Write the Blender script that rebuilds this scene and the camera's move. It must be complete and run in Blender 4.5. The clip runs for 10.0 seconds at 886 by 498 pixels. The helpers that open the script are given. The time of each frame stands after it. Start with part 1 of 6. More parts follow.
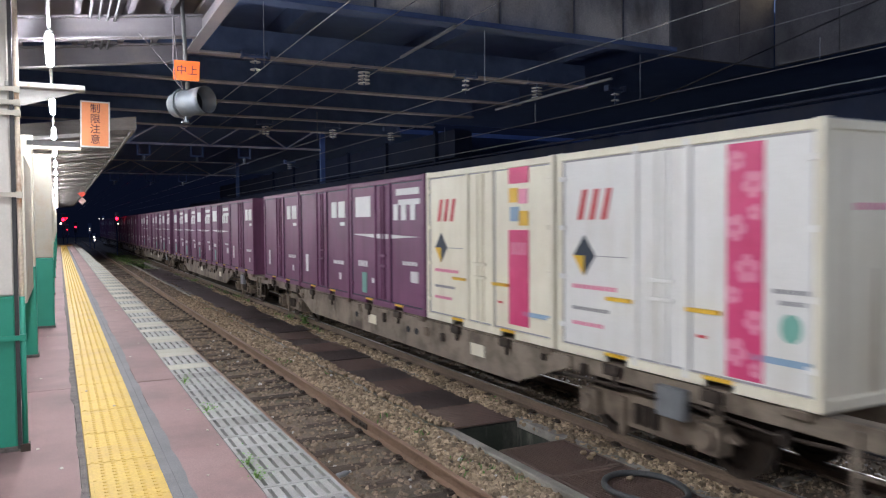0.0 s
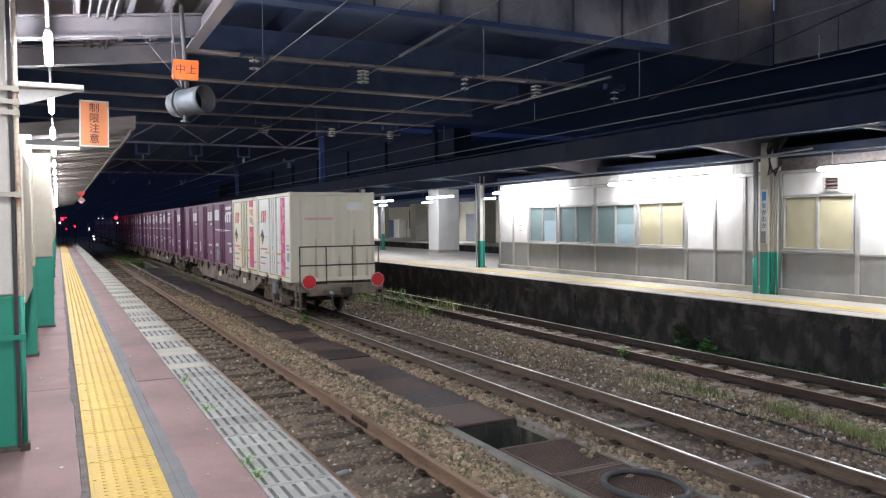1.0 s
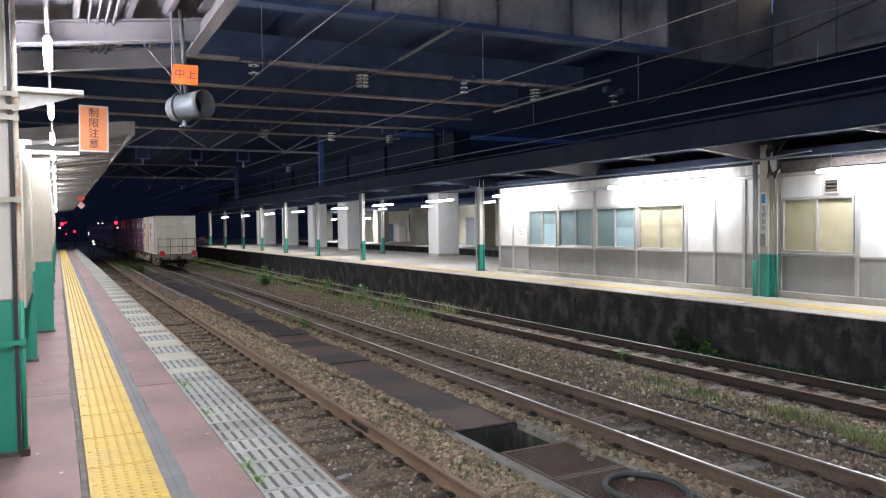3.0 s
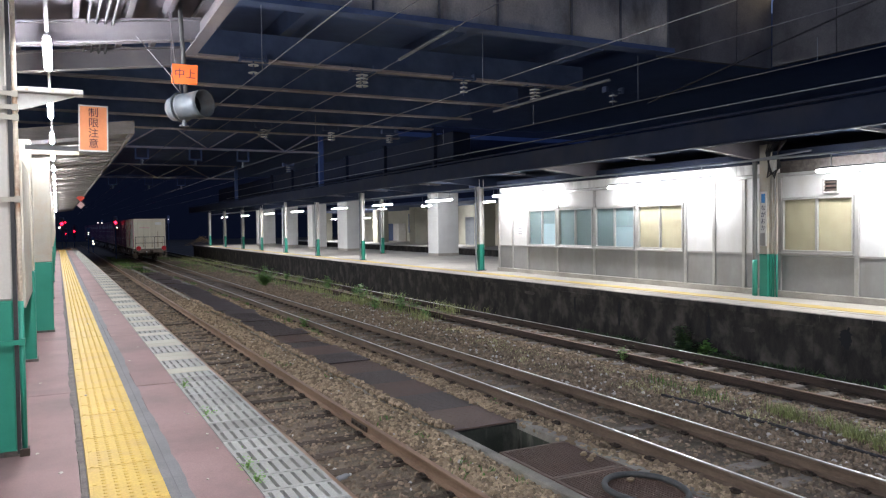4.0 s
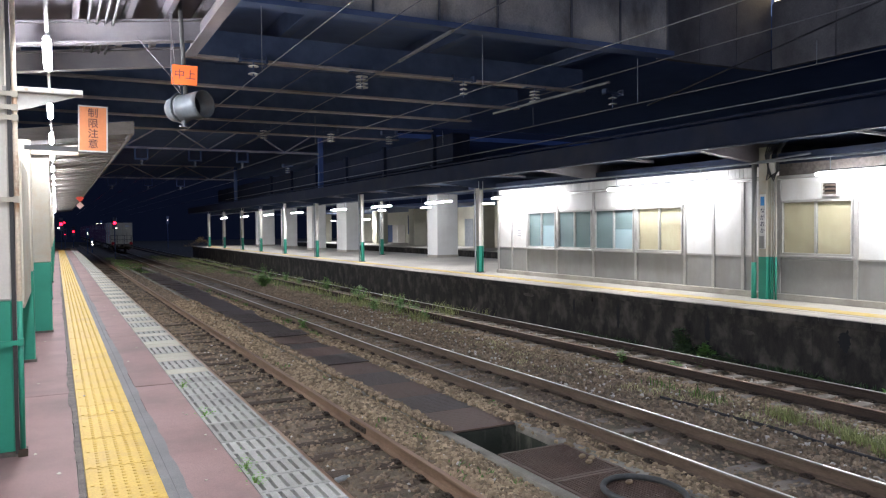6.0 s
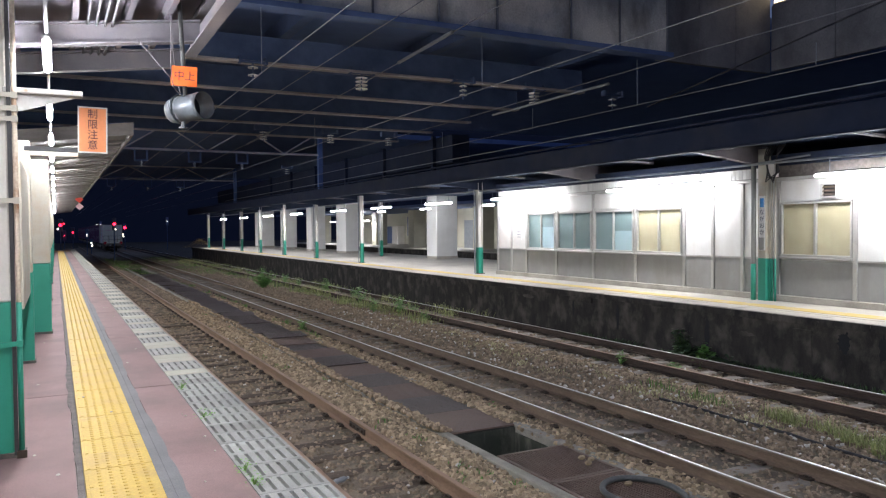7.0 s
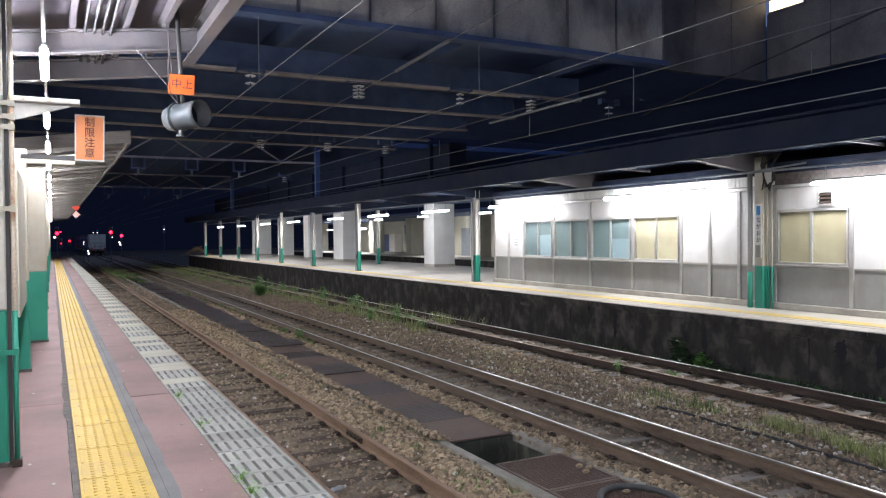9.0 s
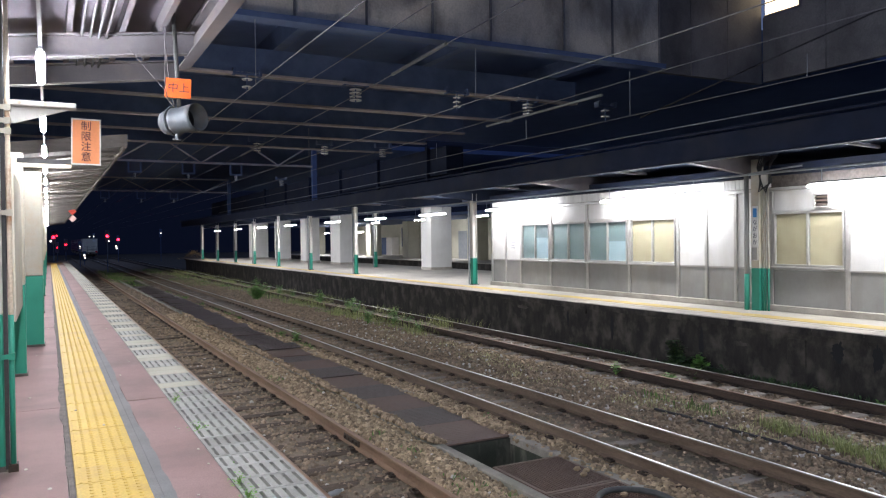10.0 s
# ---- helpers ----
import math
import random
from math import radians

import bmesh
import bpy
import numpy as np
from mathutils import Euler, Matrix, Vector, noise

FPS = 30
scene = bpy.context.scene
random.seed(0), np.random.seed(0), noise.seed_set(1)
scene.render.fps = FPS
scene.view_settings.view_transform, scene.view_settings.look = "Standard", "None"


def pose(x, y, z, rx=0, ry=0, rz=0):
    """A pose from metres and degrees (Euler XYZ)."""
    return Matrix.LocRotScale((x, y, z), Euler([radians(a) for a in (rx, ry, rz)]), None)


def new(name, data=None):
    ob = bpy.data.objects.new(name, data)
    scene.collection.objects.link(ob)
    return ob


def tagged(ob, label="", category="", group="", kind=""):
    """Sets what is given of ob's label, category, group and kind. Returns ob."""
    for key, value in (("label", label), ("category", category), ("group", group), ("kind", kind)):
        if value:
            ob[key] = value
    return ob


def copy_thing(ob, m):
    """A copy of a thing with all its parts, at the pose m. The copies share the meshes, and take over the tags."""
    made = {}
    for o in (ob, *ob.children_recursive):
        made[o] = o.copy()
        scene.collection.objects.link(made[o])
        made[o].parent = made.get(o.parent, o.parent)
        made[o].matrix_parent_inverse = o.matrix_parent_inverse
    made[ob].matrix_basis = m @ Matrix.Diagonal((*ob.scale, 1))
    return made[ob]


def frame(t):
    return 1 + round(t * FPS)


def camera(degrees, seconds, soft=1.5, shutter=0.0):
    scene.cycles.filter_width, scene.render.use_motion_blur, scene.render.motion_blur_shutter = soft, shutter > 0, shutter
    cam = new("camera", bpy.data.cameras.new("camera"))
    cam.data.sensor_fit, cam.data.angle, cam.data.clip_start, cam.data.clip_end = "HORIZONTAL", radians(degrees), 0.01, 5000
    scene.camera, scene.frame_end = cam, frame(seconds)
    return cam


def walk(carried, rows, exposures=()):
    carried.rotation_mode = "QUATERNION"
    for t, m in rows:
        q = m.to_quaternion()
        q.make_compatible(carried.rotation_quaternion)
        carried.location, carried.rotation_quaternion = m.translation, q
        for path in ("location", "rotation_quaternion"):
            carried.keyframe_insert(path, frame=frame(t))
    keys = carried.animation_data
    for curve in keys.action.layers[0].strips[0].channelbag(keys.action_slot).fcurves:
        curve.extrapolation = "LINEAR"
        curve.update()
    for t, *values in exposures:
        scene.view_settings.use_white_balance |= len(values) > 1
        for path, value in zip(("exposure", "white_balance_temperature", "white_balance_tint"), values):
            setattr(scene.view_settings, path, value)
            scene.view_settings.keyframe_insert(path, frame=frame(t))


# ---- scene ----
cam = camera(60.87, 10.0, soft=1.2, shutter=0.2)
EYE = (0.0, 0.0, 2.637)


def held(turn, tilt, lean):
    """The hand-held camera: turned right of the tracks, tilted up, leaning."""
    return pose(*EYE, 90 + tilt, 0, -turn) @ pose(0, 0, 0, 0, 0, lean)


walk(cam, [
    (0.0, held(27.011, -1.957, -0.421)),
    (0.5, held(27.036, -1.985, -0.501)),
    (1.0, held(27.051, -2.054, -0.522)),
    (1.5, held(27.045, -2.021, -0.552)),
    (2.0, held(27.014, -1.883, -0.598)),
    (2.5, held(27.034, -1.763, -0.697)),
    (4.0, held(27.088, -1.794, -0.734)),
    (4.5, held(27.131, -1.736, -0.697)),
    (5.0, held(27.139, -1.684, -0.625)),
    (5.5, held(27.143, -1.681, -0.570)),
    (7.0, held(27.185, -1.569, -0.505)),
    (7.5, held(27.235, -1.422, -0.495)),
    (8.0, held(27.279, -1.228, -0.465)),
    (8.5, held(27.325, -1.065, -0.472)),
    (9.0, held(27.405, -0.972, -0.536)),
    (9.5, held(27.533, -0.872, -0.636)),
    (10.0, held(27.627, -0.740, -0.672)),
])

# ---- world and light: night, tubes under the platform roofs ----
world = bpy.data.worlds.new("night")
scene.world = world
world.use_nodes = True
world.node_tree.nodes["Background"].inputs[0].default_value = (0.10, 0.14, 0.27, 1)
world.node_tree.nodes["Background"].inputs[1].default_value = 0.50
scene.view_settings.exposure = 0.85

TUBE_WATTS_NEAR = 17.0
TUBE_WATTS_FAR = 52.0
NEAR_TUBES = [-5.4, -2.3, 0.7, 3.75, 6.8, 9.9, 12.9, 16.0, 19.1, 22.1, 25.2, 28.2, 31.3, 34.3, 37.4, 40.4, 43.5, 46.5, 49.6, 52.6, 55.7, 58.7, 61.8]
# first far pair is unseen, added behind the eye to brighten the train's end
FAR_TUBES = [(-5.8, -2.0), (0.6, 4.2), (7.0, 10.35), (13.07, 16.94), (19.75, 23.3), (26.4, 28.8), (32.4, 34.9), (38.6, 41.1), (46.7, 49.3), (54.0, 56.6), (62.0, 64.7), (70.5, 73.3)]


def tube_light(x, y, z, length, watts):
    lamp = bpy.data.lights.new("tube_light", "AREA")
    lamp.shape, lamp.size, lamp.size_y, lamp.energy = "RECTANGLE", 0.10, length, watts
    lamp.color = (0.93, 0.93, 1.0)
    lamp.spread = radians(180)
    ob = new("tube_light", lamp)
    ob.location = (x, y, z)
    return ob


for yy in NEAR_TUBES[:17]:
    tube_light(-0.03, yy, 3.955, 2.9, TUBE_WATTS_NEAR)
for ya, yb in FAR_TUBES[:12]:
    tube_light(13.95, (ya + yb) / 2, 3.60, yb - ya, TUBE_WATTS_FAR * (yb - ya) / 3 * (1.0 if ya < 24 else 1.7))
# the lamp at y 54 is added, hidden by a pillar, to brighten the wall
for yy, watts in ((54.0, 110.0), (72.0, 170.0), (82.4, 170.0)):
    tube_light(28.2, yy, 3.40, 2.4, watts)


# ---- building helpers ----
class Shape:
    """Gathers boxes, tubes and plates of one part into one mesh."""

    def __init__(self):
        self.v, self.f = [], []

    def add(self, verts, faces, m=None):
        k = len(self.v)
        self.v += [tuple(m @ Vector(p)) for p in verts] if m is not None else [tuple(p) for p in verts]
        self.f += [tuple(i + k for i in q) for q in faces]
        return self

    def box(self, x0, x1, y0, y1, z0, z1, m=None):
        return self.add([(x0, y0, z0), (x1, y0, z0), (x1, y1, z0), (x0, y1, z0), (x0, y0, z1), (x1, y0, z1), (x1, y1, z1), (x0, y1, z1)],
                        [(3, 2, 1, 0), (4, 5, 6, 7), (0, 1, 5, 4), (1, 2, 6, 5), (2, 3, 7, 6), (3, 0, 4, 7)], m)

    def prism(self, outline, a, b, axis="y", m=None):
        """An outline of (u, w) pairs drawn out from a to b along an axis."""
        n = len(outline)
        put = {"y": lambda u, w, t: (u, t, w), "x": lambda u, w, t: (t, u, w), "z": lambda u, w, t: (u, w, t)}[axis]
        verts = [put(u, w, a) for u, w in outline] + [put(u, w, b) for u, w in outline]
        faces = [tuple(range(n)), tuple(range(2 * n - 1, n - 1, -1))] + [(i, i + n, (i + 1) % n + n, (i + 1) % n) for i in range(n)]
        return self.add(verts, faces, m)

    def tube(self, p, q, r, sides=10, r2=None):
        p, q = Vector(p), Vector(q)
        turn = (q - p).to_track_quat("Z", "Y").to_matrix()
        r2 = r if r2 is None else r2
        ring = [(math.cos(2 * math.pi * i / sides), math.sin(2 * math.pi * i / sides)) for i in range(sides)]
        verts = [p + turn @ Vector((c * r, s * r, 0)) for c, s in ring] + [q + turn @ Vector((c * r2, s * r2, 0)) for c, s in ring]
        faces = [tuple(range(sides - 1, -1, -1)), tuple(range(sides, 2 * sides))] + [(i, (i + 1) % sides, (i + 1) % sides + sides, i + sides) for i in range(sides)]
        return self.add(verts, faces)

    def path(self, pts, r, sides=8, closed=False):
        """A bent pipe along points."""
        n, rings = len(pts), []
        pts = [Vector(p) for p in pts]
        for i, p in enumerate(pts):
            a, b = (pts[i - 1], pts[(i + 1) % n]) if closed else (pts[max(i - 1, 0)], pts[min(i + 1, n - 1)])
            turn = (b - a).to_track_quat("Z", "Y").to_matrix()
            rings.append([p + turn @ Vector((math.cos(2 * math.pi * k / sides) * r, math.sin(2 * math.pi * k / sides) * r, 0)) for k in range(sides)])
        faces = []
        for i in range(n if closed else n - 1):
            j = (i + 1) % n
            faces += [(i * sides + k, i * sides + (k + 1) % sides, j * sides + (k + 1) % sides, j * sides + k) for k in range(sides)]
        return self.add([p for ring in rings for p in ring], faces)

    def lathe(self, profile, m=None, sides=20):
        """Turns (radius, height) pairs round z."""
        n = len(profile)
        verts = [(r * math.cos(2 * math.pi * k / sides), r * math.sin(2 * math.pi * k / sides), z) for k in range(sides) for r, z in profile]
        faces = [(k * n + i, ((k + 1) % sides) * n + i, ((k + 1) % sides) * n + i + 1, k * n + i + 1) for k in range(sides) for i in range(n - 1)]
        return self.add(verts, faces, m)

    def mesh(self, name, bevel=0.0, smooth=False):
        me = bpy.data.meshes.new(name)
        me.from_pydata(self.v, [], self.f)
        bm = bmesh.new()
        bm.from_mesh(me)
        if bevel:
            bmesh.ops.bevel(bm, geom=[e for e in bm.edges if e.is_manifold and e.calc_face_angle(0) > 0.5], offset=bevel, segments=1, affect="EDGES")
        bmesh.ops.recalc_face_normals(bm, faces=bm.faces)
        bm.to_mesh(me)
        bm.free()
        if smooth:
            me.polygons.foreach_set("use_smooth", [True] * len(me.polygons))
        return me


def part(name, shape, material, parent=None, label="", bevel=0.0, smooth=False, at=None):
    """Links one mesh object, under a thing or a part where one is given."""
    me = shape.mesh(name, bevel, smooth) if isinstance(shape, Shape) else shape
    if not me.materials:
        me.materials.append(material)
    ob = new(name, me)
    ob.parent = parent
    if at is not None:
        ob.matrix_basis = at if isinstance(at, Matrix) else Matrix.Translation(at)
    return tagged(ob, label)


def thing(name, at, label, category, group="", kind=""):
    """An Empty at a thing's base, which its parts hang from."""
    ob = new(name)
    ob.empty_display_size = 0.1
    ob.matrix_basis = at if isinstance(at, Matrix) else Matrix.Translation(at)
    return tagged(ob, label, category, group, kind)


# ---- materials ----
def rgba(c):
    return (*c, 1) if len(c) == 3 else c


def surface(name, c1, c2=None, rough=0.7, scale=2.0, fine=70.0, bump=0.15, metal=0.0, stretch=(1, 1, 1), vary=0.0, island=False,
            stain=None, stain_scale=0.8, stain_amount=0.5, stain_stretch=(1, 1, 1), depth=0.004, spec=0.4):
    """A surface of two tones with grain, stains and fine relief."""
    grit = 0.3 if bump <= 0.1 else 1.0       # painted and smooth things show little grain
    m = bpy.data.materials.new(name)
    m.use_nodes = True
    nt = m.node_tree
    nd, ln = nt.nodes, nt.links
    bs = nd["Principled BSDF"]
    tc = nd.new("ShaderNodeTexCoord")
    info = nd.new("ShaderNodeObjectInfo")
    shift = nd.new("ShaderNodeVectorMath")
    shift.operation = "MULTIPLY_ADD"
    ln.new(info.outputs["Random"], shift.inputs[0])
    shift.inputs[1].default_value = (37.0, 23.0, 11.0) if vary else (0, 0, 0)
    ln.new(tc.outputs["Object"], shift.inputs[2])
    mp = nd.new("ShaderNodeMapping")
    mp.inputs["Scale"].default_value = stretch
    ln.new(shift.outputs[0], mp.inputs[0])
    big = nd.new("ShaderNodeTexNoise")
    big.inputs["Scale"].default_value, big.inputs["Detail"].default_value, big.inputs["Roughness"].default_value = scale, 6, 0.65
    ln.new(mp.outputs[0], big.inputs["Vector"])
    ramp = nd.new("ShaderNodeValToRGB")
    ramp.color_ramp.elements[0].position, ramp.color_ramp.elements[1].position = 0.32, 0.68
    ramp.color_ramp.elements[0].color, ramp.color_ramp.elements[1].color = rgba(c1), rgba(c2 or [min(1, a * 1.25) for a in c1])
    ln.new(big.outputs[0], ramp.inputs[0])
    grain = nd.new("ShaderNodeTexNoise")
    grain.inputs["Scale"].default_value, grain.inputs["Detail"].default_value = fine, 3
    ln.new(mp.outputs[0], grain.inputs["Vector"])
    tone = nd.new("ShaderNodeMapRange")
    tone.inputs[1].default_value, tone.inputs[2].default_value, tone.inputs[3].default_value, tone.inputs[4].default_value = 0.25, 0.75, 1 - 0.18 * grit, 1 + 0.12 * grit
    ln.new(grain.outputs[0], tone.inputs[0])
    mul = nd.new("ShaderNodeMix")
    mul.data_type, mul.blend_type = "RGBA", "MULTIPLY"
    mul.inputs[0].default_value = 1
    ln.new(ramp.outputs[0], mul.inputs[6])
    ln.new(tone.outputs[0], mul.inputs[7])
    colour = mul.outputs[2]
    if stain:
        mp2 = nd.new("ShaderNodeMapping")
        mp2.inputs["Scale"].default_value = stain_stretch
        ln.new(shift.outputs[0], mp2.inputs[0])
        sp = nd.new("ShaderNodeTexNoise")
        sp.inputs["Scale"].default_value, sp.inputs["Detail"].default_value, sp.inputs["Roughness"].default_value = stain_scale, 8, 0.6
        ln.new(mp2.outputs[0], sp.inputs["Vector"])
        cut = nd.new("ShaderNodeMapRange")
        cut.inputs[1].default_value, cut.inputs[2].default_value, cut.inputs[3].default_value, cut.inputs[4].default_value = 0.48, 0.68, 0.0, stain_amount
        ln.new(sp.outputs[0], cut.inputs[0])
        mx = nd.new("ShaderNodeMix")
        mx.data_type = "RGBA"
        ln.new(cut.outputs[0], mx.inputs[0])
        ln.new(colour, mx.inputs[6])
        mx.inputs[7].default_value = rgba(stain)
        colour = mx.outputs[2]
    if vary or island:
        src = info.outputs["Random"]
        if island:
            geo = nd.new("ShaderNodeNewGeometry")
            src = geo.outputs["Random Per Island"]
        rg = nd.new("ShaderNodeMapRange")
        v = vary or 0.4
        rg.inputs[3].default_value, rg.inputs[4].default_value = 1 - v, 1 + v
        ln.new(src, rg.inputs[0])
        mv = nd.new("ShaderNodeMix")
        mv.data_type, mv.blend_type = "RGBA", "MULTIPLY"
        mv.inputs[0].default_value = 1
        ln.new(colour, mv.inputs[6])
        ln.new(rg.outputs[0], mv.inputs[7])
        colour = mv.outputs[2]
    ln.new(colour, bs.inputs["Base Color"])
    rr = nd.new("ShaderNodeMapRange")
    rr.inputs[3].default_value, rr.inputs[4].default_value = rough - min(0.12, rough * 0.25), min(1, rough + min(0.12, rough * 0.25))
    ln.new(big.outputs[0], rr.inputs[0])
    ln.new(rr.outputs[0], bs.inputs["Roughness"])
    bs.inputs["Metallic"].default_value = metal
    bs.inputs["Specular IOR Level"].default_value = spec
    if bump:
        bp = nd.new("ShaderNodeBump")
        bp.inputs["Strength"].default_value, bp.inputs["Distance"].default_value = bump, depth
        ln.new(grain.outputs[0], bp.inputs["Height"])
        ln.new(bp.outputs[0], bs.inputs["Normal"])
    return m


def glow(name, colour, strength):
    m = bpy.data.materials.new(name)
    m.use_nodes = True
    bs = m.node_tree.nodes["Principled BSDF"]
    bs.inputs["Base Color"].default_value = (0.8, 0.8, 0.8, 1)
    bs.inputs["Emission Color"].default_value, bs.inputs["Emission Strength"].default_value = rgba(colour), strength
    return m


